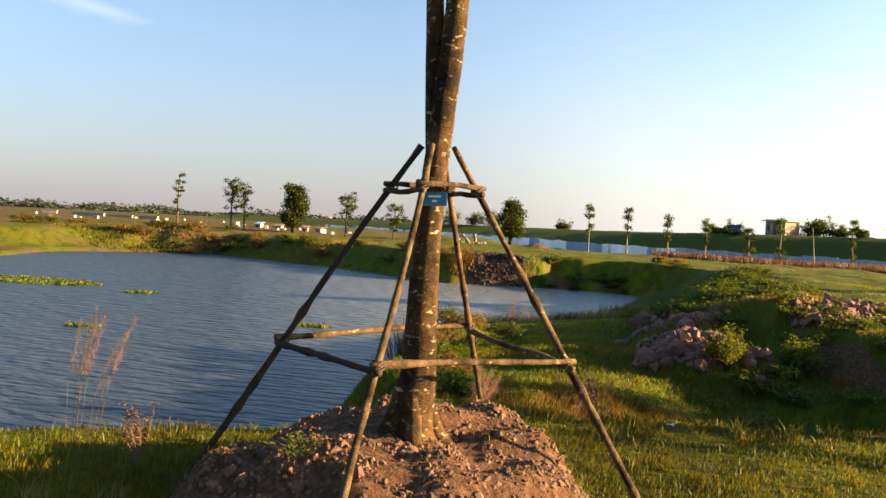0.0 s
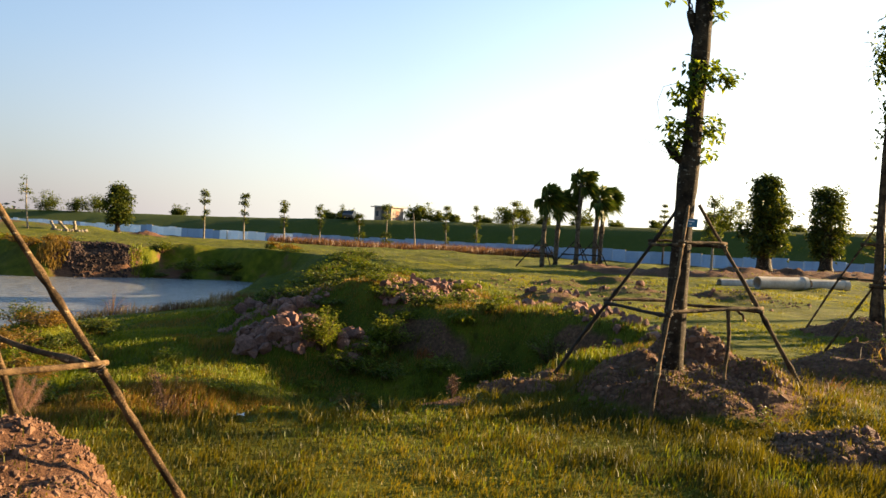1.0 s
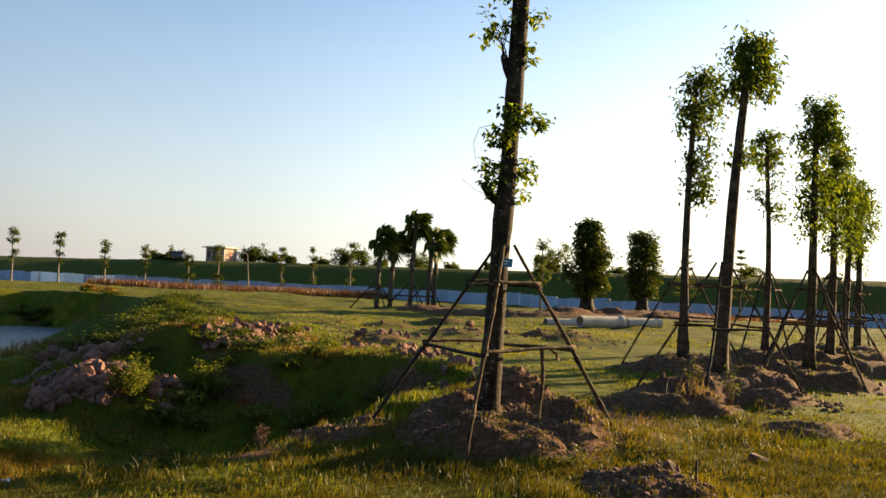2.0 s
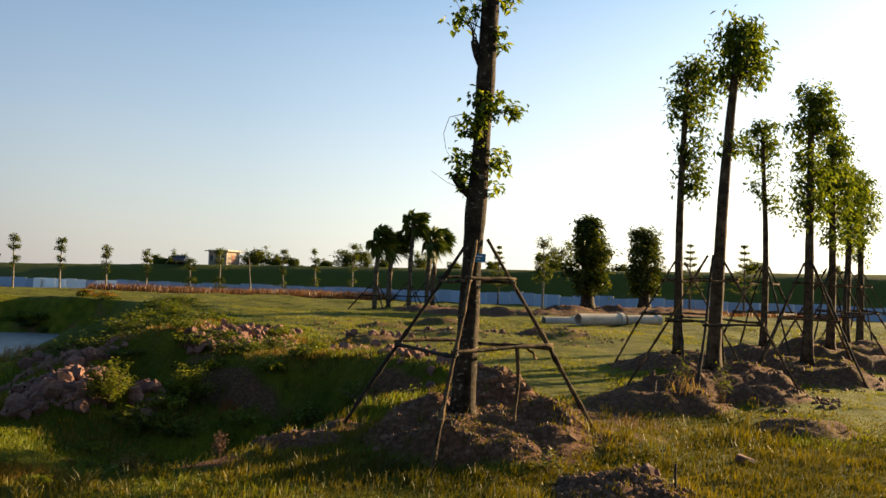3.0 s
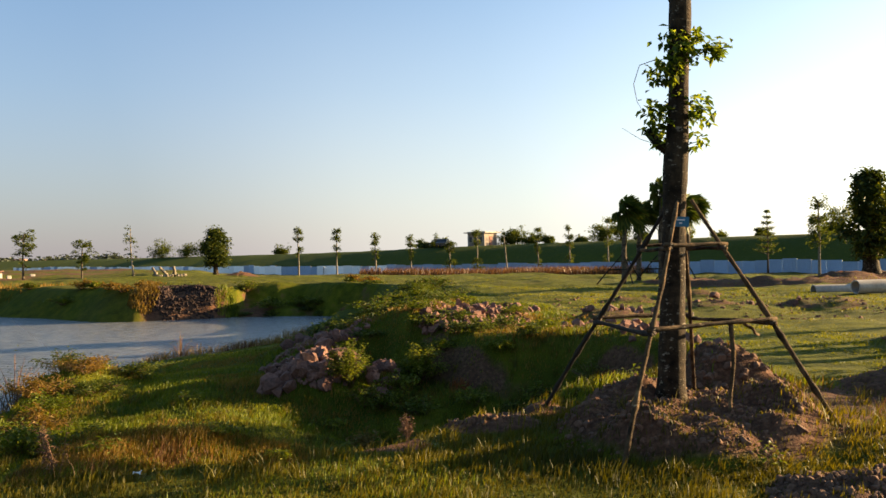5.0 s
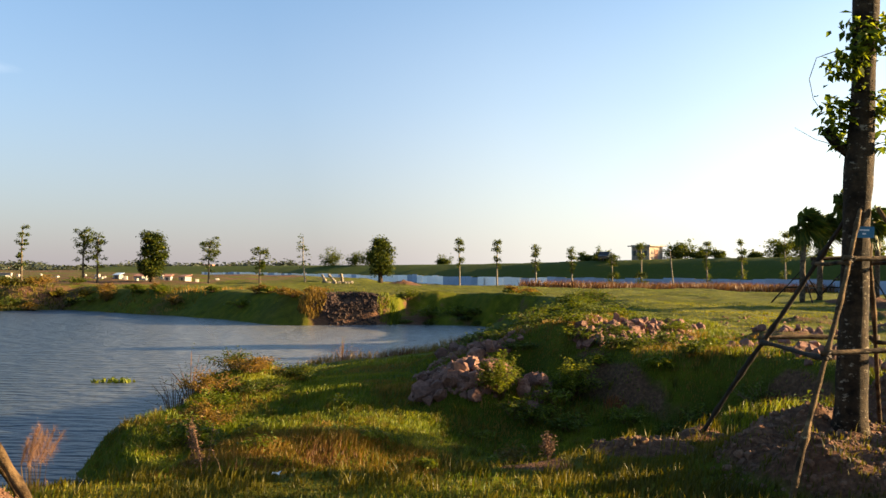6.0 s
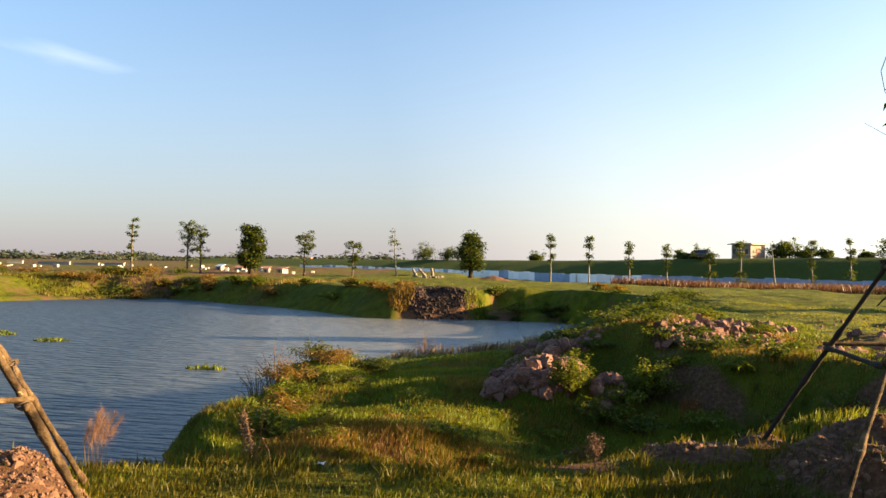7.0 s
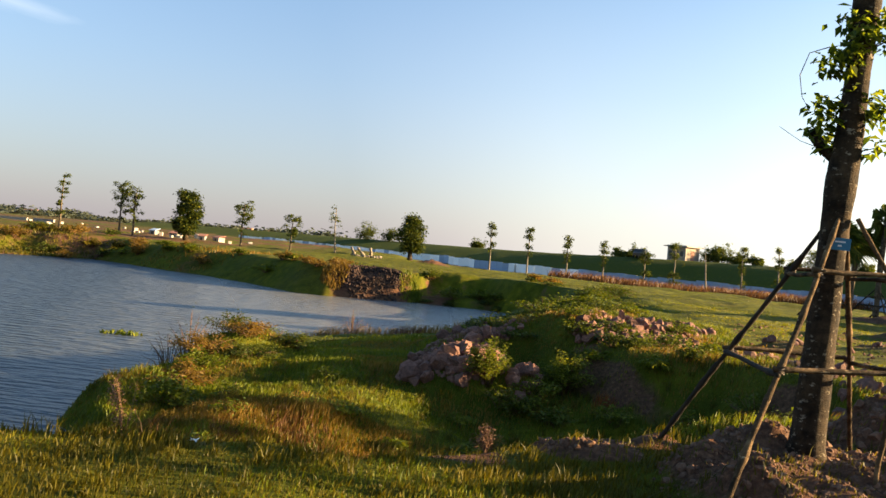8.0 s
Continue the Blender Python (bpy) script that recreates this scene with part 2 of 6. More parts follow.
# distance haze is put into the greyed colour of these leaves
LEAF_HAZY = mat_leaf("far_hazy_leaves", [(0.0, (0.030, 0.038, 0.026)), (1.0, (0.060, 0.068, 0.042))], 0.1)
LEAF_ROW = mat_leaf("row_tree_leaves", [(0.0, (0.028, 0.046, 0.006)), (0.5, (0.065, 0.096, 0.012)), (1.0, (0.170, 0.205, 0.022))], 0.5)
LEAF_DARK = mat_leaf("dark_leaves", [(0.0, (0.014, 0.025, 0.004)), (0.5, (0.036, 0.054, 0.008)), (0.85, (0.080, 0.098, 0.012)), (1.0, (0.19, 0.18, 0.02))], 0.35)
PALM_LEAF = mat_leaf("palm_leaves", [(0.0, (0.037, 0.066, 0.011)), (0.6, (0.078, 0.122, 0.020)), (1.0, (0.192, 0.195, 0.038))], 0.25)
SHRUB_PALE = mat_leaf("pale_shrub_leaves", [(0.0, (0.055, 0.074, 0.008)), (0.6, (0.125, 0.148, 0.014)), (1.0, (0.220, 0.220, 0.028))], 0.5)
SHRUB = mat_leaf("shrub_leaves", [(0.0, (0.035, 0.053, 0.004)), (0.6, (0.084, 0.108, 0.008)), (1.0, (0.176, 0.176, 0.017))], 0.4)
GRASS = mat_leaf("grass_blades", [(0.0, (0.020, 0.024, 0.002)), (0.45, (0.066, 0.056, 0.003)), (0.75, (0.122, 0.098, 0.005)), (1.0, (0.180, 0.128, 0.010))], 0.4, patch=0.5)
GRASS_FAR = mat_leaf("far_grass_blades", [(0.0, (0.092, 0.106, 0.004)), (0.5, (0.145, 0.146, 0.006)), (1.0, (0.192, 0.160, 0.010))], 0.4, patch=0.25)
GRASS_LUSH = mat_leaf("lush_grass_blades", [(0.0, (0.040, 0.062, 0.003)), (0.5, (0.102, 0.128, 0.006)), (1.0, (0.200, 0.185, 0.013))], 0.4, patch=0.6)
LEAF_FAR = mat_leaf("young_tree_leaves", [(0.0, (0.026, 0.042, 0.006)), (0.5, (0.062, 0.082, 0.011)), (1.0, (0.135, 0.148, 0.022))], 0.45)
BARK_PALE = mat_bark("pale_bark", (0.128, 0.109, 0.084), (0.240, 0.211, 0.167), (0.288, 0.257, 0.213), 0.66)
CLIFF = mat_plain("reddish_cliff_rubble", (0.018, 0.009, 0.007), (0.060, 0.033, 0.024), 3.0, 0.95, 0.05, random_tint=0.3)
DRY = mat_leaf("pale_dry_grass", [(0.0, (0.13, 0.085, 0.035)), (0.6, (0.20, 0.13, 0.06)), (1.0, (0.27, 0.18, 0.10))], 0.45)
RUST = mat_leaf("rust_red_grass", [(0.0, (0.13, 0.040, 0.012)), (1.0, (0.27, 0.095, 0.030))], 0.4)
BROWN_GRASS = mat_leaf("brown_green_grass", [(0.0, (0.062, 0.046, 0.006)), (0.5, (0.165, 0.100, 0.016)), (1.0, (0.27, 0.150, 0.036))], 0.4, patch=0.8)
REED = mat_leaf("dry_reeds", [(0.0, (0.076, 0.029, 0.012)), (0.6, (0.126, 0.055, 0.021)), (1.0, (0.160, 0.087, 0.036))], 0.3)
PLUME = mat_leaf("pinkish_plumes", [(0.0, (0.24, 0.13, 0.09)), (1.0, (0.40, 0.24, 0.17))], 0.45)
TWIG = mat_plain("dead_twigs", (0.08, 0.042, 0.024), (0.20, 0.105, 0.062), 12.0, 0.9, 0.003)
BLUE_SHEET = mat_plain("blue_sheet_metal", (0.21, 0.285, 0.41), (0.31, 0.40, 0.51), 0.7, 0.55, 0.004, random_tint=0.12)
WHITE_SHEET = mat_plain("white_sheet_metal", (0.84, 0.84, 0.82), (0.92, 0.91, 0.88), 0.7, 0.55, 0.004, random_tint=0.1)
CONCRETE = mat_plain("grey_concrete", (0.25, 0.21, 0.17), (0.46, 0.40, 0.33), 2.5, 0.85, 0.008)
PLASTER = mat_plain("pinkish_plaster", (0.20, 0.155, 0.125), (0.31, 0.245, 0.195), 1.5, 0.9, 0.004)
DARK_OPENING = mat_plain("dark_opening", (0.02, 0.02, 0.022), (0.05, 0.05, 0.05), 4.0, 0.4, 0.002)
ROOF_RED = mat_plain("red_roof_tiles", (0.22, 0.09, 0.06), (0.38, 0.18, 0.12), 1.0, 0.85, 0.01)
WALL_PALE = mat_plain("pale_wall_paint", (0.20, 0.18, 0.155), (0.31, 0.285, 0.25), 0.6, 0.85, 0.004, random_tint=0.15)
CAR_PAINT = mat_plain("dark_car_paint", (0.020, 0.022, 0.028), (0.035, 0.038, 0.045), 2.0, 0.3, 0.001)
TYRE = mat_plain("tyre_rubber", (0.012, 0.012, 0.012), (0.025, 0.025, 0.025), 9.0, 0.8, 0.003)
PLATE_BLUE = mat_plain("enamel_blue", (0.015, 0.11, 0.20), (0.03, 0.17, 0.27), 5.0, 0.35, 0.001)
PLATE_WHITE = mat_plain("enamel_white", (0.55, 0.60, 0.62), (0.75, 0.78, 0.78), 9.0, 0.4, 0.001)
PLASTIC_WHITE = mat_plain("white_litter", (0.6, 0.6, 0.58), (0.8, 0.8, 0.78), 9.0, 0.6, 0.003)


# ---- mesh helpers ----
class Geo:
    """Vertices and faces gathered in plain lists."""

    def __init__(self):
        self.v, self.f = [], []

    def add(self, verts, faces):
        k = len(self.v)
        self.v.extend(tuple(p) for p in verts)
        self.f.extend(tuple(i + k for i in f) for f in faces)
        return self

    def mesh(self, name, material, smooth=True):
        me = bpy.data.meshes.new(name)
        me.from_pydata(self.v, [], self.f)
        if smooth:
            me.shade_smooth()
        me.materials.append(material)
        me.update()
        return me


def part(name, geo, material, parent=None, label="", smooth=True):
    """One mesh object under a thing or under a part."""
    me = geo if isinstance(geo, bpy.types.Mesh) else geo.mesh(name, material, smooth)
    ob = new(name, me)
    if parent is not None:
        ob.parent = parent
    if label:
        ob["label"] = label
    return ob


def thing(name, label, category, place=(0, 0, 0), group="", kind=""):
    ob = new(name)
    ob.empty_display_size = 0.2
    ob.location = place
    return tagged(ob, label, category, group, kind)


def tube(points, radii, sides=8, wobble=0.0, rng=None, caps=True):
    """A round limb along points; radii one for each point."""
    pts = [Vector(p) for p in points]
    verts, faces = [], []
    n = len(pts)
    side = None
    for i, p in enumerate(pts):
        d = (pts[min(i + 1, n - 1)] - pts[max(i - 1, 0)]).normalized()
        if side is None:
            side = d.orthogonal().normalized()
        else:
            side = (side - d * side.dot(d)).normalized()
        up = d.cross(side)
        for k in range(sides):
            a = 2 * math.pi * k / sides
            r = radii[i] * (1 + (rng.uniform(-wobble, wobble) if rng else 0))
            verts.append(p + (side * math.cos(a) + up * math.sin(a)) * r)
    for i in range(n - 1):
        for k in range(sides):
            k2 = (k + 1) % sides
            faces.append((i * sides + k, i * sides + k2, (i + 1) * sides + k2, (i + 1) * sides + k))
    if caps:
        faces.append(tuple(range(sides - 1, -1, -1)))
        faces.append(tuple((n - 1) * sides + k for k in range(sides)))
    return verts, faces


def pole_geo(a, b, r0, r1, rng, bend=0.009, knots=0.10, sides=8):
    """A crooked round pole from a to b with knotty thickness."""
    a, b = Vector(a), Vector(b)
    n = max(5, int((b - a).length / 0.09))
    d = (b - a).normalized()
    s1 = d.orthogonal().normalized()
    s2 = d.cross(s1)
    ph1, ph2 = rng.uniform(0, 6.3), rng.uniform(0, 6.3)
    pts, rad = [], []
    for i in range(n + 1):
        u = i / n
        w = math.sin(math.pi * u)
        off = s1 * (bend * w * math.sin(ph1 + 3.7 * u)) + s2 * (bend * w * math.sin(ph2 + 5.1 * u))
        pts.append(a.lerp(b, u) + off)
        rad.append((r0 + (r1 - r0) * u) * (1 + rng.uniform(-knots, knots) + (0.42 if rng.random() < 0.13 else 0)))
    return tube(pts, rad, sides, 0.05, rng)


def box_geo(lo, hi):
    (x0, y0, z0), (x1, y1, z1) = lo, hi
    v = [(x0, y0, z0), (x1, y0, z0), (x1, y1, z0), (x0, y1, z0), (x0, y0, z1), (x1, y0, z1), (x1, y1, z1), (x0, y1, z1)]
    f = [(0, 3, 2, 1), (4, 5, 6, 7), (0, 1, 5, 4), (1, 2, 6, 5), (2, 3, 7, 6), (3, 0, 4, 7)]
    return v, f


def leaf_cloud(geo, centers, size, rng, droop=0.3, wind=(0.0, 0.0), aspect=0.5):
    """A folded pointed leaf at each centre, turned at random."""
    for c in centers:
        a = rng.uniform(0, 2 * math.pi)
        d = Vector((math.cos(a) + wind[0], math.sin(a) + wind[1], rng.uniform(-0.7, 0.5) - droop)).normalized()
        s = d.cross(Vector((rng.uniform(-0.5, 0.5), rng.uniform(-0.5, 0.5), 1))).normalized()
        n = s.cross(d)
        L = size * rng.uniform(0.6, 1.3)
        w = L * aspect * 0.5
        c = Vector(c)
        geo.add([c, c + d * L * 0.45 + s * w + n * w * 0.4, c + d * L - n * L * 0.12, c + d * L * 0.45 - s * w + n * w * 0.4], [(0, 1, 2), (0, 2, 3)])


# ---- lie of the land ----
def hash2(ix, iy, seed):
    h = (ix.astype(np.int64) * 374761393 + iy.astype(np.int64) * 668265263 + seed * 1274126177) & 0xFFFFFFFF
    h = ((h ^ (h >> 13)) * 1103515245) & 0xFFFFFFFF
    h = h ^ (h >> 16)
    return (h & 0xFFFF) / 65535.0


def vnoise(x, y, seed):
    ix, iy = np.floor(x), np.floor(y)
    fx, fy = x - ix, y - iy
    fx, fy = fx * fx * (3 - 2 * fx), fy * fy * (3 - 2 * fy)
    a, b = hash2(ix, iy, seed), hash2(ix + 1, iy, seed)
    c, d = hash2(ix, iy + 1, seed), hash2(ix + 1, iy + 1, seed)
    return (a * (1 - fx) + b * fx) * (1 - fy) + (c * (1 - fx) + d * fx) * fy - 0.5


def fbm(x, y, size, seed, octaves=4):
    out, amp, f = 0.0, 1.0, 1.0 / size
    for k in range(octaves):
        out = out + amp * vnoise(x * f + 17.3 * k, y * f - 9.1 * k, seed + k)
        amp, f = amp * 0.5, f * 2.03
    return out


def smooth(a, b, x):
    u = np.clip((x - a) / (b - a), 0, 1)
    return u * u * (3 - 2 * u)


def line_dist(x, y, pts, closed=True):
    """Distance to a polyline, and how far along it the nearest place lies (in points)."""
    best, along = np.full(np.shape(x), 1e9), np.zeros(np.shape(x))
    m = len(pts)
    for i in range(m if closed else m - 1):
        (ax, ay), (bx, by) = pts[i], pts[(i + 1) % m]
        dx, dy = bx - ax, by - ay
        u = np.clip(((x - ax) * dx + (y - ay) * dy) / (dx * dx + dy * dy), 0, 1)
        d = np.hypot(x - ax - u * dx, y - ay - u * dy)
        near = d < best
        best, along = np.where(near, d, best), np.where(near, i + u, along)
    return best, along


def inside(x, y, pts):
    c = np.zeros(np.shape(x), bool)
    m = len(pts)
    for i in range(m):
        (ax, ay), (bx, by) = pts[i], pts[(i + 1) % m]
        if ay == by:
            continue
        cross = ((ay > y) != (by > y)) & (x < (bx - ax) * (y - ay) / (by - ay) + ax)
        c ^= cross
    return c


def signed(x, y, pts):
    """Distance to a closed outline, negative inside."""
    d, _ = line_dist(x, y, pts)
    return np.where(inside(x, y, pts), -d, d)


WATER_Z = -1.88
POND = [(1.9, 50.2), (0.2, 40.0), (-1.6, 34.0), (-4.1, 31.0), (-5.2, 28.5), (-5.9, 25.0), (-5.0, 20.5), (-4.3, 17.5), (-4.5, 15.4), (-3.6, 14.2), (-2.7, 12.6), (-2.8, 10.9),
        (-4.5, 9.4), (-10, 7.2), (-30, 0.5), (-52, -6), (-62, 12), (-56, 30), (-41.5, 46), (-44.6, 56.5), (-41, 62.8), (-36, 66.6), (-25.4, 60.3), (-19.2, 56.8), (-12.4, 51.0), (-8, 50.8), (-4.6, 51.4), (0.9, 50.6)]
HOLLOW = [(-70, -15), (-32, -5.5), (-10, 3.6), (-3.9, 5.9), (-2.2, 6.8), (0, 7.9), (1.5, 8.7), (3, 9.3), (4.7, 10.3), (6.3, 11.7), (8.4, 13.0), (9.0, 14.8), (8.3, 16.6), (7.3, 17.9), (5.9, 18.8), (4.7, 20.4), (4.0, 22.6), (4.6, 25),
          (5.4, 28), (6.4, 35), (5.6, 43), (3.8, 50), (-1, 54), (-4.6, 54.2), (-5.4, 52.3), (-9.6, 52.2), (-12.5, 54.5), (-16, 57.8), (-25, 64), (-36, 71), (-44, 67), (-50, 60), (-62, 48), (-80, 20)]
FENCE = [(-160, 276), (-70, 190), (-24, 146), (-3, 122), (18, 108), (43, 84), (54, 67), (72, 50), (112, 16), (200, -60)]
# mounds of dug-up soil: x, y, radius, height, flatness of the top
MOUNDS = [(-0.34, 5.40, 1.48, 0.46, 0.62), (6.16, 8.90, 1.42, 0.34, 0.55), (6.55, 6.75, 0.65, 0.15, 0.2), (11.9, 11.2, 1.7, 0.42, 0.4), (10.2, 10.7, 1.2, 0.26, 0.35), (14.0, 14.5, 1.5, 0.28, 0.4), (15.4, 12.4, 1.5, 0.33, 0.4),
          (17.2, 15.2, 1.6, 0.3, 0.4), (18.4, 14.2, 1.6, 0.3, 0.4), (21.2, 16.0, 1.6, 0.3, 0.4), (7.7, 11.2, 0.85, 0.42, 0.2), (4.5, 9.7, 0.6, 0.08, 0.3), (5.2, 10.2, 0.4, 0.12, 0.3),
          (10.8, 8.6, 0.7, 0.10, 0.3), (9.6, 21.8, 1.1, 0.14, 0.3), (13, 24, 1.5, 0.14, 0.3), (12.2, 27.5, 1.3, 0.16, 0.2), (16.5, 23.5, 1.6, 0.2, 0.3), (15, 29, 1.2, 0.2, 0.3), (20, 38.5, 3.0, 0.2, 0.4), (24, 36, 4.0, 0.25, 0.4), (27.5, 37.8, 3.2, 0.3, 0.4), (31, 37, 3.5, 0.3, 0.4), (34.5, 39.5, 3.5, 0.3, 0.4), (38, 42, 4.0, 0.4, 0.4), (-8.0, 80, 2.2, 0.6, 0.15)]
# grown-over heaps under the rocks and beyond the hollow
HEAPS = [(-3.1, 20.3, 1.7, 0.26, 0.2), (2.3, 18.5, 1.6, 0.40, 0.3), (2.4, 21.0, 1.6, 0.75, 0.3), (1.5, 24.2, 1.5, 0.45, 0.3), (3.55, 18.0, 0.7, 0.35, 0.2), (4.3, 21.4, 1.6, 0.35, 0.3), (6.0, 21.8, 1.6, 0.25, 0.3), (4.6, 26.0, 2.2, 0.25, 0.3), (5.2, 30.0, 2.0, 0.12, 0.3)]


def mound_parts(x, y):
    h, soil = 0.0, 0.0
    for mx, my, r, top, flat in MOUNDS:
        d = np.hypot(x - mx, y - my)
        d = d * (1 + 0.35 * vnoise(x / (r * 0.55) + mx, y / (r * 0.55), 91))
        w = 1 - smooth(flat * r, r, d)
        h = h + top * w
        soil = np.maximum(soil, (1 - smooth(0.75 * r, 1.02 * r, d)) * (0.85 if my < 18 or my > 34 else 0.5))
    for mx, my, r, top, flat in HEAPS:
        d = np.hypot(x - mx, y - my)
        h = h + top * (1 - smooth(flat * r, r, d * (1 + 0.4 * vnoise(x / (r * 0.5) + mx, y / (r * 0.5), 93))))
    return h, soil


CREST_BACK = 20.0


def land(x, y):
    """Height of the ground, share of bare soil, share of lush growth, at arrays of places."""
    x, y = np.asarray(x, float), np.asarray(y, float)
    far = smooth(25, 60, np.hypot(x - 3, y - 2))
    gully = 1.8 * far * smooth(3.2, 5.5, np.hypot(x + 7.5, (y - 52.3) * 0.7))
    wx, wy = x + 0.9 * fbm(x, y, 3.1, 5, 3) + gully * fbm(x, y, 5.5, 7, 2), y + 0.9 * fbm(x, y, 3.1, 15, 3) + gully * fbm(x, y, 5.5, 17, 2)
    su = signed(wx, wy, HOLLOW)
    sp = signed(x + 0.5 * fbm(x, y, 2.0, 25, 3), y + 0.5 * fbm(x, y, 2.0, 35, 3), POND)
    df, along = line_dist(x, y, FENCE, False)
    behind = inside(x, y, FENCE + [(900, -60), (900, 900), (-160, 900)])
    df = np.where(behind, -df, df)
    # upper ground: level near the path, easing down towards the fence
    upper = 0.02 + 0.25 * smooth(-25, -45, x) * smooth(60, 75, y)
    west = smooth(-14, -24, x)
    upper = upper - 1.15 * ((1 - west) * smooth(45, 2, df) + west * smooth(14, 2, df))
    upper = upper + 0.09 * fbm(x, y, 2.6, 3, 4) * (1 + 1.4 * smooth(14, 22, y)) + 0.25 * fbm(x, y, 16, 8, 3) * smooth(10, 30, y) + 0.018 * fbm(x, y, 0.35, 9, 3) + 0.22 * smooth(22, 40, y) * fbm(x * 0.35, y, 1.5, 19, 2)
    # overgrown heaps right of the pond's arm
    hump = smooth(9, 2, np.hypot((x - 5.2) * 1.6, (y - 33) * 0.55))
    upper = upper + hump * (0.02 + 0.42 * fbm(x, y, 1.7, 44, 3))
    # low ground: rises gently from the water's edge
    lawn = smooth(20.5, 24.5, y) * smooth(47, 42, y) * (x > -12)
    low = WATER_Z - 0.02 + (0.80 - 0.54 * lawn - 0.45 * far) * smooth(0, 0.8 + 0.5 * lawn, sp) + (0.15 + 0.35 * lawn) * smooth(1.2, 6, sp) + (1 - 0.65 * lawn) * (0.20 * fbm(x, y, 1.9, 61, 4) + 0.08 * np.abs(fbm(x, y, 0.8, 66, 2))) * smooth(0.1, 2.0, sp)
    low = np.where(sp < 0, WATER_Z + np.maximum(sp * 0.45, -1.2) - 0.03, low)
    low = low + (0.6 * fbm(x, y, 4.5, 68, 2) + 0.35 * fbm(x, y, 1.6, 69, 2)) * far * smooth(0.5, 2.2, sp)
    low = low - 0.75 * smooth(0.6, 1.5, -su) * smooth(6.0, 3.4, -su) * smooth(-0.8, 1.8, x) * smooth(18, 15.5, y)
    low = low - 0.6 * smooth(2.6, 0.8, np.hypot((x - 6.4) * 0.8, (y - 14.6) * 1.1))
    face = smooth(3.6, 2.2, np.hypot((x + 7.5) * 1.15, (y - 52.0) * 0.7))
    cut = smooth(45.5, 48, y) * smooth(-6.2, -4.8, x) * smooth(10, 7.5, x) * smooth(60, 56, y)
    w = smooth(-0.05, 1.7 - 1.6 * cut - 0.85 * smooth(20, 15, y) + 1.3 * far - 0.9 * face + 2.2 * smooth(20, 27, y) * smooth(46, 38, y) * smooth(0, 3, x), -su)
    z = upper * (1 - w) + low * w
    mh, soil = mound_parts(x, y)
    rough = fbm(x, y, 0.55, 71, 3)
    z = z + mh * (1 + 0.25 * rough) + soil * (0.12 * rough + 0.12 * fbm(x, y, 0.26, 76, 2))
    z = z + 0.14 * smooth(1.1, 0.3, np.hypot(x - 7.55, y - 8.5))
    # the dyke behind the fence
    crest = np.interp(along, range(len(FENCE)), (2.0, 2.1, 2.25, 2.55, 2.95, 3.2, 3.35, 3.6, 4.0, 4.0))
    rise = smooth(-4.0, -CREST_BACK, df)
    z = np.where(df < 0, z * (1 - rise) + crest * rise, z)
    z = np.where(df < -CREST_BACK - 6, crest + (-1.0 - crest) * smooth(-CREST_BACK - 6, -CREST_BACK - 40, df), z)
    # bare earth: mounds, steep banks, worn patches
    bank = smooth(0.0, 0.35, -su) * smooth(2.1, 1.0, -su) * smooth(10, 14, y) * smooth(21, 19, y) * smooth(3.5, 5, x) * smooth(-0.12, 0.25, fbm(x, y, 1.6, 81, 3)) * 0.8
    worn = smooth(0.14, 0.40, fbm(x, y, 2.4, 83, 3)) * 0.28
    track = smooth(2.0, 0.5, np.abs((x - 9.6) * 0.5 - (y - 10.4) * 0.45 + 0.9)) * smooth(5, 3, np.hypot(x - 10, y - 10.5)) * smooth(11.6, 10.4, y) * 0.8
    scuffed = 0.8 * smooth(0.55, 0.2, np.hypot((x - 3.35) * 0.7, (y - 8.95) * 1.8) + 0.5 * fbm(x, y, 0.5, 84, 2))
    raw = cut * smooth(0.02, 0.3, -su) * (0.34 + 0.7 * fbm(x, y, 1.6, 98, 3))
    cliff = face * smooth(53.2, 52.4, y) * (0.8 + 0.5 * fbm(x, y, 1.5, 99, 3))
    field = smooth(20, 4, df) * smooth(0.0, 0.2, fbm(x, y, 9, 87, 2)) * 0.5 * (df > 0)
    waste = smooth(-22, -34, x) * smooth(62, 68, y) * smooth(-0.2, 0.15, fbm(x, y, 6, 88, 2)) * 0.6
    scrub = smooth(-16, -24, x) * smooth(42, 50, y) * (0.36 + 0.5 * fbm(x, y, 4, 89, 3))
    soil = np.clip(np.maximum.reduce([soil, raw, scrub, bank, worn, track, scuffed, cliff, field, waste]), 0, 1) * (df > -2)
    lush = np.clip(w * smooth(0.2, 1.5, sp) * 0.6 * smooth(-0.12, 0.2, fbm(x, y, 2.4, 90, 2)) * (1 - soil) + 0.85 * smooth(-1.5, -5, df) + 0.7 * hump, 0, 1)
    return z, soil, lush


def ground_z(x, y):
    return float(land(np.array([x]), np.array([y]))[0][0])


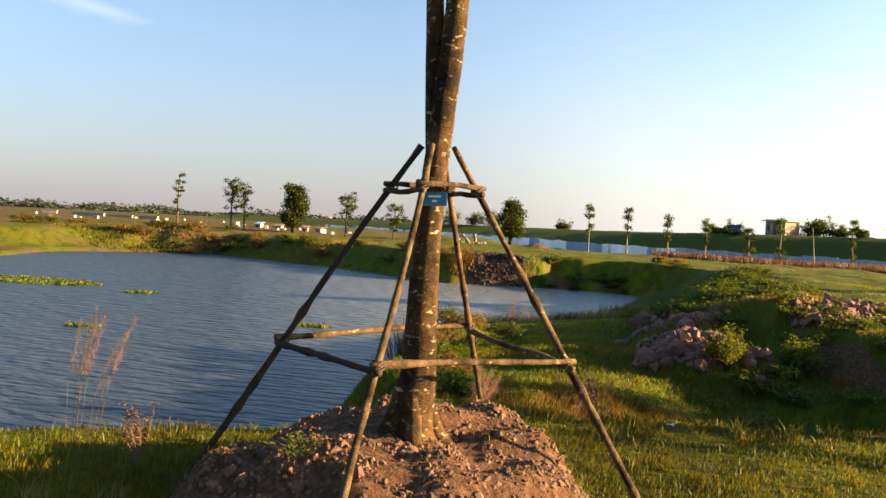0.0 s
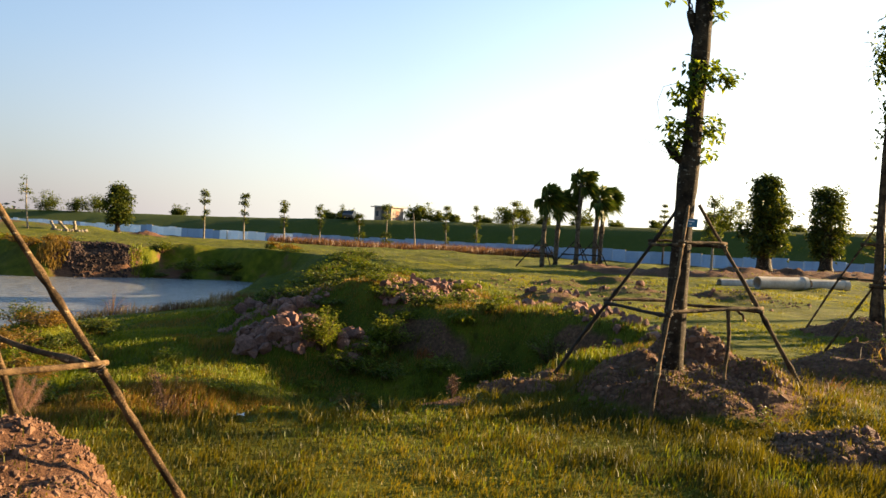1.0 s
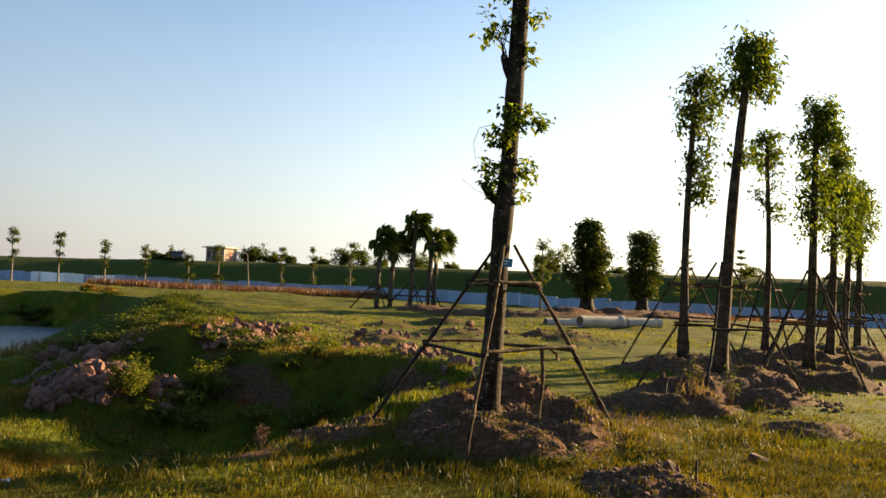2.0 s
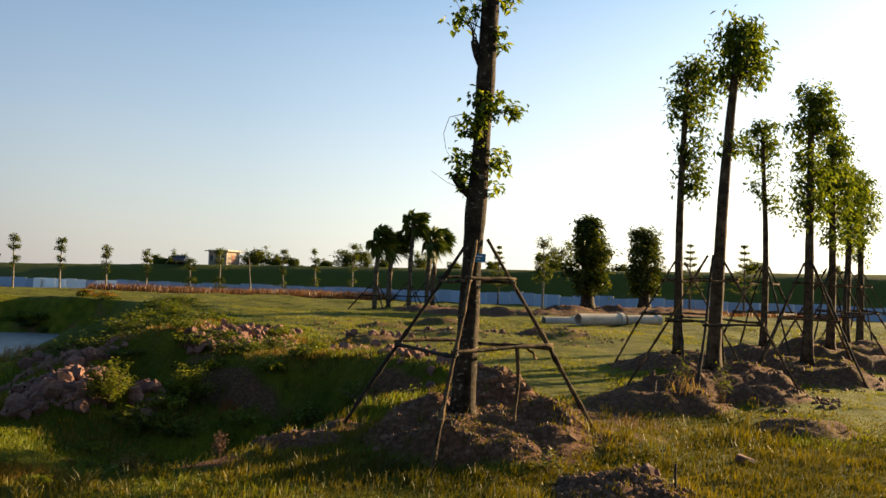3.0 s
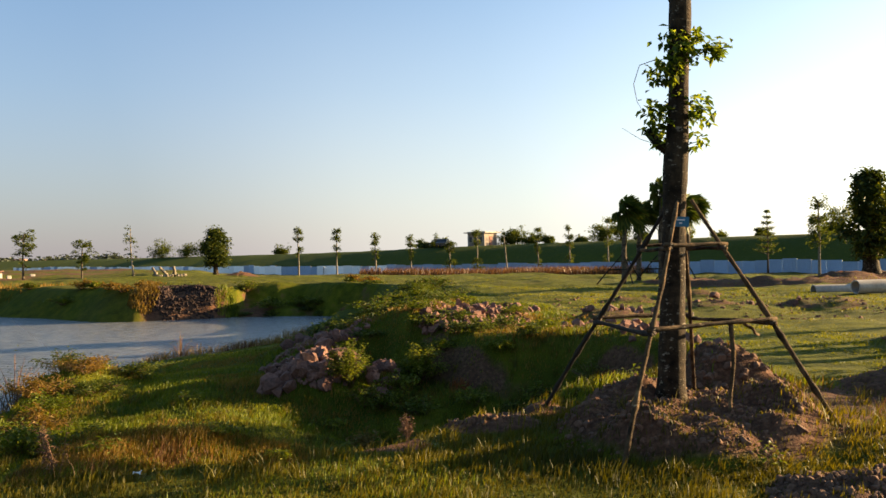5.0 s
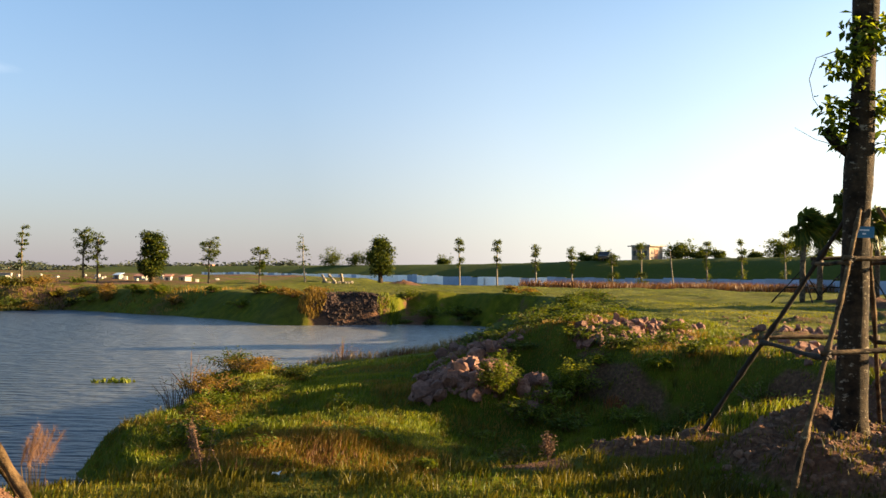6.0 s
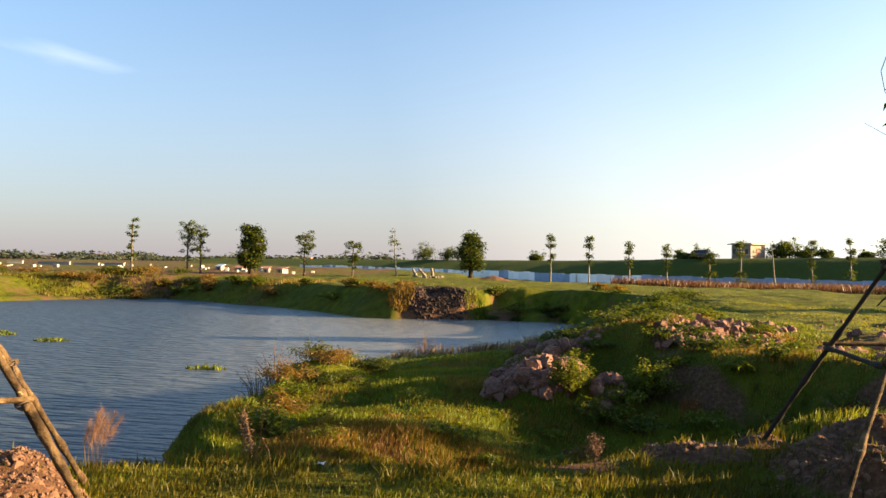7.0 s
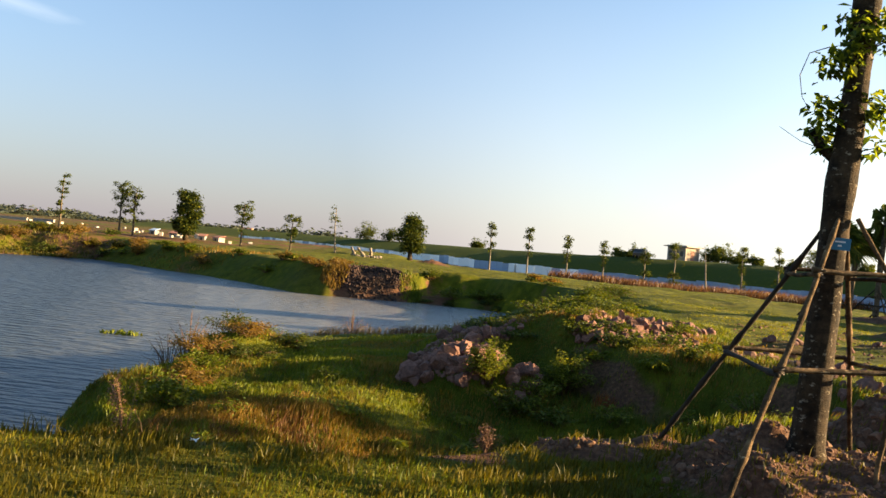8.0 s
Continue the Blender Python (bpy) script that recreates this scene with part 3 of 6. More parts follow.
# ---- ground: one sheet to the horizon, finest near the path ----
def build_ground():
    def steps(start, end, fine, growth, turn, coarse):
        """Places from start out to end: even, then growing by a small share, then by a larger one."""
        out, d = [], 0.0
        while d < end:
            d += max(fine, growth * d if d < turn else coarse * d)
            out.append(start + d)
        return out

    right, left = steps(3.0, 2600, 0.085, 0.0115, 70, 0.06), steps(0.0, 2600, 0.085, 0.0115, 70, 0.06)
    ahead, back = steps(6.0, 3000, 0.085, 0.0115, 135, 0.06), steps(0.0, 1500, 0.15, 0.05, 20, 0.15)
    gx, gy = np.meshgrid(np.array([3.0 - d for d in left][::-1] + [3.0] + right), np.array([6.0 - d for d in back][::-1] + [6.0] + ahead))
    z, soil, lush = land(gx, gy)
    n, m = gx.shape
    co = np.stack([gx, gy, z], -1).reshape(-1, 3)
    idx = np.arange(n * m).reshape(n, m)
    quads = np.stack([idx[:-1, :-1], idx[:-1, 1:], idx[1:, 1:], idx[1:, :-1]], -1).reshape(-1, 4)
    me = bpy.data.meshes.new("ground")
    me.vertices.add(len(co))
    me.vertices.foreach_set("co", co.ravel())
    me.loops.add(quads.size)
    me.loops.foreach_set("vertex_index", quads.ravel().astype(np.int32))
    me.polygons.add(len(quads))
    me.polygons.foreach_set("loop_start", np.arange(0, quads.size, 4, dtype=np.int32))
    me.update(calc_edges=True)
    me.shade_smooth()
    col = me.color_attributes.new("cover", "FLOAT_COLOR", "POINT")
    rgba = np.zeros((len(co), 4))
    rgba[:, 0], rgba[:, 1], rgba[:, 3] = soil.ravel(), lush.ravel(), 1
    col.data.foreach_set("color", rgba.ravel())
    me.materials.append(GROUND)
    ob = new("ground", me)
    tagged(ob, "uneven grassy ground with bare soil mounds beside a pond", "ground", kind="structure")


build_ground()


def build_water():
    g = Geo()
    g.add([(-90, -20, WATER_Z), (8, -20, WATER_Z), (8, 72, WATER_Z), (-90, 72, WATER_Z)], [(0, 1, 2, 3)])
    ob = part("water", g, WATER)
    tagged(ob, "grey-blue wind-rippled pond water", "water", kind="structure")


build_water()


# ---- trees ----
def trunk_curve(base, top, bend, n, rng):
    base, top = Vector(base), Vector(top)
    pts = []
    a, b = rng.uniform(0, 6.3), rng.uniform(0, 6.3)
    for i in range(n + 1):
        u = i / n
        p = base.lerp(top, u)
        p.x += bend * math.sin(a + 4.2 * u) * u
        p.y += bend * math.sin(b + 3.6 * u) * u
        pts.append(p)
    return pts


def crown_clumps(crown, wood, axis_pts, spread, clumps, leaves, size, rng, wind=(0.2, 0.0), limb=True):
    """Clumps of leaves on short limbs round a stem, with gaps between them."""
    for _ in range(clumps):
        i = rng.randrange(max(1, len(axis_pts) - 1))
        p = axis_pts[i].lerp(axis_pts[min(i + 1, len(axis_pts) - 1)], rng.random())
        a, r = rng.uniform(0, 6.3), spread * math.sqrt(rng.uniform(0.05, 1))
        q = p + Vector((math.cos(a) * r, math.sin(a) * r, rng.uniform(-0.1, 0.5) * spread))
        if limb:
            wood.add(*tube([p, p.lerp(q, 0.5) + Vector((0, 0, -0.04 * r)), q], [0.03 * spread + 0.008, 0.02 * spread + 0.005, 0.004], 4))
        k = spread * rng.uniform(0.12, 0.24)
        cs = [q + Vector((rng.gauss(0, k), rng.gauss(0, k), rng.gauss(0, k * 0.8))) for _ in range(leaves)]
        leaf_cloud(crown, cs, size, rng, 0.25, wind)


def slim_tree(x, y, height, r0, seed, lean=(0, 0), top_share=0.3, spread=0.7, clumps=22, leaves=26, leaf=0.16, low_share=0.45, low_clumps=16, low_spread=0.4, bend=0.05, label="slim transplanted tree with a small leafy crown", leafmat=None, barkmat=None, group="", sides=9):
    """A bare tall trunk with a tuft of crown and thin shoots along the upper stem."""
    rng = random.Random(seed)
    z = ground_z(x, y) - 0.05
    t = thing("tree", label, "tree", (x, y, z), group)
    pts = trunk_curve((0, 0, 0), (lean[0], lean[1], height * 0.93), bend, 14, rng)
    rad = [r0 * (1.25 if i == 0 else 1.0) * (1 - 0.62 * (i / 14)) for i in range(15)]
    wood, crown = Geo(), Geo()
    trunk = Geo()
    trunk.add(*tube(pts, rad, sides, 0.05, rng))
    hi = [p for i, p in enumerate(pts) if i / 14 > 1 - top_share]
    lo = [p for i, p in enumerate(pts) if low_share < i / 14 <= 1 - top_share]
    crown_clumps(crown, wood, hi, spread, clumps, leaves, leaf, rng)
    if low_clumps and lo:
        crown_clumps(crown, wood, lo, low_spread, low_clumps, max(6, leaves // 2), leaf, rng)
    part("trunk", trunk, barkmat or BARK_FAR, t)
    if wood.v:
        part("branchwork", wood, barkmat or BARK_FAR, t)["kind"] = "stuff"
    part("crown", crown, leafmat or LEAF_DARK, t, smooth=False)
    return t


def support_frame(cx, cy, angles, reach, z_low, z_up, z_top, lean=(0, 0), seed=1, r=0.035, dark=(), prop=None, sides=8, label="", detail=True):
    """Four poles leaning on a trunk, tied together by a lower and an upper ring of bars."""
    rng = random.Random(seed)
    z0 = ground_z(cx, cy)
    t = thing("tree_support_frame", label or "wooden pole frame propping a transplanted tree", "tree support", (cx, cy, z0), "tree support frames")
    lows, ups = [], []
    for k, a in enumerate(angles):
        rc = reach[k]
        zl = z_low[k] if isinstance(z_low, tuple) else z_low
        ca, sa = math.cos(radians(a)), math.sin(radians(a))
        slope = (rc - 0.10) / (z_top - zl)
        def at(z):
            rr = 0.10 + slope * (z_top - z)
            return Vector((ca * rr + lean[0] * (z / z_top), sa * rr + lean[1] * (z / z_top), z - z0))
        zg = 0.0
        for _ in range(4):
            q = at(zg)
            zg = ground_z(cx + q.x, cy + q.y) - 0.08
        lows.append(at(zl))
        ups.append(at(z_up))
        g = Geo().add(*pole_geo(at(zg), at(z_top), r * 1.1, r * 0.85, rng, 0.013, 0.12, sides))
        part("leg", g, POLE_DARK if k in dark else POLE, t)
    n = len(angles)
    for ring, name, rr in ((lows, "lower_bar", r * 0.95), (ups, "upper_bar", r * 0.8)):
        for k in range(n):
            a, b = ring[k], ring[(k + 1) % n]
            d = (b - a).normalized()
            out = Vector(((a + b) / 2).to_tuple()[:2] + (0,)).normalized() * (r * 1.6)
            dz = Vector((0, 0, (0.02 if k % 2 else -0.02)))
            g = Geo().add(*pole_geo(a - d * 0.05 + out * 0.5 + dz, b + d * 0.05 + out * 0.5 + dz, rr, rr * 0.9, rng, 0.009, 0.10, sides))
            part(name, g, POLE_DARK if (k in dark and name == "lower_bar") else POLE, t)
            if detail:
                w = Geo()
                for turn in range(3):
                    c = a + dz * 0.6 + Vector((0, 0, 0.014 * (turn - 1)))
                    ringp = [c + Vector((math.cos(u) * r * 1.7, math.sin(u) * r * 1.7, 0.012 * math.sin(2 * u + turn))) for u in np.linspace(0, 6.2, 9)]
                    w.add(*tube(ringp, [0.006] * 9, 4))
                part("wire_tie", w, WIRE, t)
    if prop:
        for a, b, rr in prop:
            g = Geo().add(*pole_geo(Vector(a) - Vector((cx, cy, z0)), Vector(b) - Vector((cx, cy, z0)), rr, rr * 0.85, rng, 0.02, 0.15, sides))
            part("prop", g, POLE, t)
    return t


def near_tree_one():
    """Twin-stemmed tree on the first mound."""
    rng = random.Random(11)
    x, y = -0.33, 5.48
    z = ground_z(x, y)
    t = thing("tree", "transplanted twin-stemmed tree with mottled grey-brown bark on a soil mound", "tree", (x, y, z - 0.05))
    n = 72
    hs = (0.0, 0.35, 0.9, 1.25, 1.6, 2.1, 2.5, 3.1, 7.2)
    pts, rad = [], []
    for i in range(n + 1):
        h = 7.2 * i / n
        pts.append(Vector((float(np.interp(h, hs, (0.0, 0.03, 0.035, 0.045, 0.065, 0.105, 0.145, 0.18, 0.55))), 0.01 * h, h)))
        rad.append(float(np.interp(h, hs, (0.135, 0.116, 0.094, 0.086, 0.080, 0.078, 0.073, 0.071, 0.055))) + 0.06 * math.exp(-h / 0.07))
    trunk = Geo().add(*tube(pts, rad, 18, 0.045, rng))
    # root flares at the foot
    for a in (0.25, 1.5, 2.6, 3.7, 5.1):
        d = Vector((math.cos(a), math.sin(a), 0))
        trunk.add(*tube([d * 0.06 + Vector((0, 0, 0.42)), d * 0.10 + Vector((0, 0, 0.2)), d * 0.16 + Vector((0, 0, 0.06)), d * 0.27 + Vector((0, 0, -0.04))], [0.03, 0.052, 0.055, 0.03], 8, 0.06, rng))
    part("trunk", trunk, BARK, t)
    pts2, rad2 = [], []
    for i in range(40):
        h = 1.55 + 5.4 * i / 39
        pts2.append(Vector((float(np.interp(h, (1.55, 1.9, 2.2, 2.6, 3.2, 7.0), (0.05, 0.045, 0.032, 0.018, -0.02, -0.5))), 0.03 + 0.012 * h, h)))
        rad2.append(float(np.interp(h, (1.55, 2.2, 7.0), (0.045, 0.058, 0.042))))
    part("second_stem", Geo().add(*tube(pts2, rad2, 14, 0.05, rng)), BARK, t)
    crown, wood = Geo(), Geo()
    crown_clumps(crown, wood, pts[54:], 0.7, 20, 26, 0.16, rng)
    part("branchwork", wood, BARK, t)["kind"] = "stuff"
    part("crown", crown, LEAF, t, smooth=False)
    return z


near_tree_one()
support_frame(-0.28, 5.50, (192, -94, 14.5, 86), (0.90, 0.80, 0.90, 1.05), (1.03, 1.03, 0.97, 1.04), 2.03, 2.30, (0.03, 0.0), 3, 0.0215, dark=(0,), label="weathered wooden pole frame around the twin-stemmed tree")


def near_tree_two():
    """Single trunk with shoots and cut limbs on the second mound."""
    rng = random.Random(21)
    x, y = 6.17, 9.05
    z = ground_z(x, y)
    t = thing("tree", "transplanted tree with dark mottled bark, cut limbs and fresh green shoots", "tree", (x, y, z - 0.05))
    n = 64
    pts, rad = [], []
    for i in range(n + 1):
        h = 8.0 * i / n
        pts.append(Vector((0.036 * h + 0.03 * smooth(1.8, 3.0, h), -0.006 * h, h)))
        rad.append(0.128 - 0.021 * float(smooth(0.2, 1.8, h)) - 0.013 * float(smooth(2.4, 3.0, h)) + 0.006 * float(smooth(3.3, 3.9, h)) - 0.003 * max(0, h - 4.4) + 0.04 * math.exp(-h / 0.10) + 0.012 * math.exp(-((h - 2.2) / 0.2) ** 2) + 0.010 * math.exp(-((h - 3.6) / 0.18) ** 2))
    part("trunk", Geo().add(*tube(pts, rad, 20, 0.05, rng)), BARK_DARK, t)
    left = Vector((-0.91, 0.41, 0))
    front = Vector((-0.41, -0.91, 0))

    def at(h):
        return pts[max(0, min(n, int(h / 8.0 * n)))].copy()

    for h, ln in ((2.40, 0.24), (3.90, 0.10)):
        b = Vector((0.036 * h + 0.03, -0.006 * h, h)) + left * 0.05
        part("cut_limb", Geo().add(*tube([b, b + left * ln * 0.55 + Vector((0, 0, 0.10)), b + left * ln * 0.85 + Vector((0, 0, 0.20)), b + left * ln * 0.95 + Vector((0, 0, 0.25))], [0.062, 0.048, 0.045, 0.040], 10, 0.07, rng)), BARK_DARK, t)
    wood, crown = Geo(), Geo()
    # height up the trunk, sideways (minus: to the pond's side), towards the path, spread, leaves
    bunches = [(2.50, -0.24, 0.02, 0.09, 42), (2.66, -0.20, 0.05, 0.08, 34), (2.84, -0.25, 0.0, 0.09, 46), (3.02, -0.19, 0.08, 0.08, 36), (3.18, -0.26, 0.0, 0.08, 36), (3.12, -0.05, 0.16, 0.10, 52), (3.28, 0.02, 0.16, 0.09, 44),
               (3.38, -0.10, 0.1, 0.08, 34), (3.40, 0.14, 0.1, 0.07, 26), (3.24, 0.40, 0.0, 0.085, 46), (3.34, 0.34, 0.05, 0.06, 18), (2.60, 0.22, 0.05, 0.09, 46), (2.74, 0.17, 0.06, 0.08, 40), (2.46, 0.24, 0.0, 0.06, 18), (2.36, -0.2, 0.0, 0.05, 12),
               (4.08, 0.17, 0.0, 0.06, 22), (4.22, 0.14, 0.0, 0.06, 20), (4.30, -0.40, 0.0, 0.08, 32), (4.42, -0.22, 0.05, 0.08, 26), (4.5, 0.22, 0.0, 0.08, 32), (4.8, -0.22, 0.1, 0.12, 60), (5.1, 0.15, 0.1, 0.12, 60), (5.4, -0.1, 0.0, 0.14, 70)]
    for h, side, fwd, spread, count in bunches:
        h, side, spread = h + 0.15, side * 0.92, spread * 0.85
        c = at(h) + left * (-side * 0.88) + front * fwd
        root = at(h - 0.12)
        wood.add(*tube([root, root.lerp(c, 0.6) + Vector((0, 0, 0.03)), c], [0.010, 0.007, 0.004], 4))
        leaf_cloud(crown, [c + Vector((rng.gauss(0, spread), rng.gauss(0, spread), rng.gauss(0, spread * 0.75))) for _ in range(int(count * 1.35))], 0.092, rng, 0.4, (0.4, -0.15), 0.55)
    b = at(3.15) + left * 0.12
    wood.add(*tube([b + left * u + Vector((0, 0, dz)) for u, dz in ((0.10, 0.2), (0.25, 0.16), (0.31, -0.02), (0.28, -0.2), (0.20, -0.34))], [0.005, 0.004, 0.004, 0.003, 0.002], 4))
    b = at(2.53) + left * 0.2
    wood.add(*tube([b, b + left * 0.15 + Vector((0, 0, 0.06)), b + left * 0.32 + Vector((0, 0, 0.18))], [0.004, 0.003, 0.002], 4))
    for k in range(7):
        b = Vector((0.17, -0.02, 4.12)) + left * 0.14
        out, up = rng.uniform(-0.05, 0.34), rng.uniform(0.32, 0.62)
        path = [b + left * (out * u * u + 0.03 * math.sin(5 * u + k)) + front * (0.05 * math.sin(3 * u + 2 * k)) + Vector((0, 0, up * u)) for u in (0, 0.25, 0.5, 0.75, 1.0)]
        wood.add(*tube(path, [0.007, 0.006, 0.005, 0.003, 0.002], 4))
        side = path[2]
        wood.add(*tube([side, side + left * 0.05 + Vector((0, 0, 0.08)), side + left * rng.uniform(-0.06, 0.16) + Vector((0, 0, 0.2))], [0.004, 0.003, 0.0015], 4))
        if k % 2:
            leaf_cloud(crown, [path[4] + Vector((rng.gauss(0, 0.04), rng.gauss(0, 0.04), rng.gauss(0, 0.04))) for _ in range(8)], 0.08, rng, 0.2)
    crown_clumps(crown, wood, pts[46:], 0.8, 24, 26, 0.12, rng)
    part("branchwork", wood, BARK_DARK, t)["kind"] = "stuff"
    part("crown", crown, LEAF, t, smooth=False)


near_tree_two()
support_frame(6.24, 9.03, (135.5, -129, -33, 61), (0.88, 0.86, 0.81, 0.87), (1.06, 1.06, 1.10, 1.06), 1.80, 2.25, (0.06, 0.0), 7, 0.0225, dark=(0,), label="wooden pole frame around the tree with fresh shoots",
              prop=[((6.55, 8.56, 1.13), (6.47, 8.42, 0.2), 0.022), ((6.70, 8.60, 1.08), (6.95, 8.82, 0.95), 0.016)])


def name_plate(x, y, z, yaw, tilt, w, h, label):
    t = thing("name_plate", label, "sign", (x, y, z))
    t.rotation_euler = (0, radians(tilt), radians(yaw))
    part("plate", Geo().add(*box_geo((-w / 2, -0.006, -h / 2), (w / 2, 0.006, h / 2))), PLATE_BLUE, t, smooth=False)
    for dz, ww in ((0.020, 0.5), (-0.016, 0.18)):
        part("lettering_bar", Geo().add(*box_geo((-w * ww / 2, -0.0085, dz * h / 0.11 - 0.006), (w * ww / 2, -0.0062, dz * h / 0.11 + 0.006))), PLATE_WHITE, t, smooth=False)
    return t


name_plate(-0.215, 5.350, 1.965, 8, -2, 0.15, 0.085, "small blue enamel plate with two white bars on the trunk")
name_plate(6.245, 8.905, 2.04, -20, 3, 0.15, 0.095, "small blue enamel plate on the trunk of the shooting tree")

# ---- the row of tall transplanted trees ----
def row_tree(x, y, height, r0, seed, lean, tiers):
    """A tall bare trunk; each tier of leaves: from and to (shares of the height), reach, clumps, pull to the lee side."""
    rng = random.Random(seed)
    t = thing("tree", "tall transplanted tree with a narrow tufted crown and ragged shoots", "tree", (x, y, ground_z(x, y) - 0.05), "row of propped trees")
    n = 24
    pts = trunk_curve((0, 0, 0), (lean[0], lean[1], height * 0.94), 0.06, n, rng)
    rad = [r0 * (1 - 0.5 * i / n) + 0.05 * math.exp(-i / 0.9) * (i < 4) for i in range(n + 1)]
    part("trunk", Geo().add(*tube(pts, rad, 12, 0.06, rng)), BARK_ROW, t)
    wood, crown = Geo(), Geo()
    for lo, hi, reach, clumps, pull in tiers:
        for _ in range(clumps):
            u = rng.uniform(lo, hi)
            p = pts[min(n, int(u / 0.94 * n))]
            a = rng.uniform(0, 6.3)
            r = reach * math.sqrt(rng.uniform(0.05, 1.0)) * (1 - 0.45 * max(0.0, (u - 0.9) / 0.1))
            q = Vector((p.x + math.cos(a) * r + pull * reach, p.y + math.sin(a) * r, u * height + rng.uniform(-0.08, 0.1)))
            wood.add(*tube([p, p.lerp(q, 0.55) + Vector((0, 0, 0.04)), q], [0.016, 0.010, 0.004], 4))
            k = rng.uniform(0.07, 0.13)
            leaf_cloud(crown, [q + Vector((rng.gauss(0, k), rng.gauss(0, k), rng.gauss(-0.03, k * 0.9))) for _ in range(rng.randint(16, 34))], 0.125, rng, 0.55, (0.45, 0.0), 0.45)
    part("branchwork", wood, BARK_ROW, t)["kind"] = "stuff"
    part("crown", crown, LEAF_ROW, t, smooth=False)
    return t


ROW = [(11.7, 11.15, 5.8, 0.115, 41, (0.22, -0.16), ((0.82, 1.0, 0.38, 66, 0.15), (0.62, 0.68, 0.22, 6, 0.5))),
       (14.0, 14.6, 6.5, 0.100, 42, (0.03, 0), ((0.80, 1.0, 0.46, 64, 0.20), (0.54, 0.80, 0.32, 38, 0.75))),
       (15.4, 12.5, 5.5, 0.105, 44, (0.06, 0), ((0.84, 1.0, 0.44, 58, 0.10), (0.52, 0.84, 0.36, 44, 0.0))),
       (17.2, 15.3, 5.5, 0.085, 43, (0.0, 0), ((0.82, 1.0, 0.42, 38, 0.05), (0.60, 0.82, 0.40, 14, 0.2))),
       (18.6, 14.6, 5.2, 0.105, 45, (0.05, 0), ((0.72, 1.0, 0.42, 80, 0.1), (0.5, 0.72, 0.34, 26, 0.0))),
       (21.4, 16.4, 4.9, 0.105, 46, (0, 0), ((0.70, 1.0, 0.44, 80, 0.0), (0.5, 0.7, 0.3, 20, 0.0))),
       (24.8, 18.6, 5.4, 0.115, 47, (0, 0), ((0.70, 1.0, 0.5, 80, 0.0), (0.5, 0.7, 0.3, 20, 0.0)))]
for x, y, h, r0, seed, lean, tiers in ROW:
    row_tree(x, y, h, r0, seed, lean, tiers)
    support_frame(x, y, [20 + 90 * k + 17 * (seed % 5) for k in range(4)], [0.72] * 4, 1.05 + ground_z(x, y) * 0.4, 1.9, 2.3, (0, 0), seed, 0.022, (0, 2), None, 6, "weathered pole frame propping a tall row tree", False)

# ---- far slim trees before the fence and beyond the pond ----
def young_tree(x, y, height, seed, tufts, lean=0.0, label="young slim tree standing before the blue fence"):
    """A pale thin stem; each tuft of leaves: share of the height, reach, clumps."""
    rng = random.Random(seed)
    t = thing("tree", label, "tree", (x, y, ground_z(x, y) - 0.05), "young trees before the fence")
    pts = trunk_curve((0, 0, 0), (lean, 0, height * 0.97), 0.07, 14, rng)
    part("trunk", Geo().add(*tube(pts, [0.115 * (1 - 0.62 * i / 14) for i in range(15)], 7, 0.05, rng)), BARK_PALE, t)
    wood, crown = Geo(), Geo()
    for share, reach, clumps in tufts:
        p = pts[min(14, int(share * 14))]
        for _ in range(clumps):
            a, r = rng.uniform(0, 6.3), reach * math.sqrt(rng.uniform(0.05, 1))
            q = p + Vector((math.cos(a) * r, math.sin(a) * r, rng.uniform(-0.32, 0.32)))
            wood.add(*tube([p, p.lerp(q, 0.6) + Vector((0, 0, 0.05)), q], [0.03, 0.02, 0.008], 4))
            leaf_cloud(crown, [q + Vector((rng.gauss(0, 0.13), rng.gauss(0, 0.13), rng.gauss(0, 0.12))) for _ in range(24)], 0.24, rng, 0.3, (0.25, 0))
    if wood.v:
        part("branchwork", wood, BARK_PALE, t)["kind"] = "stuff"
        part("crown", crown, LEAF_FAR, t, smooth=False)


TALL = ((1.0, 0.42, 10), (0.88, 0.5, 10), (0.70, 0.40, 6), (0.55, 0.30, 4))
LOW = ((0.98, 0.5, 9), (0.8, 0.65, 12), (0.45, 0.7, 10), (0.25, 0.5, 6))
FAR_ROW = [(-4.1, 98, 5.7, TALL, 0), (0.45, 98, 5.5, TALL, 0), (5.1, 98, 5.1, TALL, 0), (9.35, 98, 5.0, TALL, 0), (14.1, 98, 4.5, LOW, 0), (17.5, 98, 5.5, ((1.0, 0.6, 14), (0.82, 0.5, 8), (0.36, 0.75, 12), (0.22, 0.6, 8)), 0),
           (21.3, 98, 4.9, (), -0.5), (25.1, 98, 5.7, TALL + ((0.3, 0.35, 4),), 0), (29.1, 98, 6.0, ((1.0, 0.4, 6), (0.85, 0.6, 12), (0.7, 0.5, 8), (0.4, 0.4, 6), (0.25, 0.4, 5)), 0), (34.0, 98, 6.8, ((1.0, 0.55, 12), (0.82, 0.7, 14), (0.6, 0.5, 6), (0.35, 0.5, 6)), 0), (37.5, 58, 6.0, ((1.0, 0.5, 10), (0.85, 0.85, 18), (0.7, 0.8, 14), (0.5, 0.6, 8)), 0)]
for k, (x, y, h, tufts_at, lean) in enumerate(FAR_ROW):
    young_tree(x, y, h, 100 + k, tufts_at, lean, "young slim tree standing before the blue fence" if tufts_at else "bare pale leaning sapling stem before the blue fence")


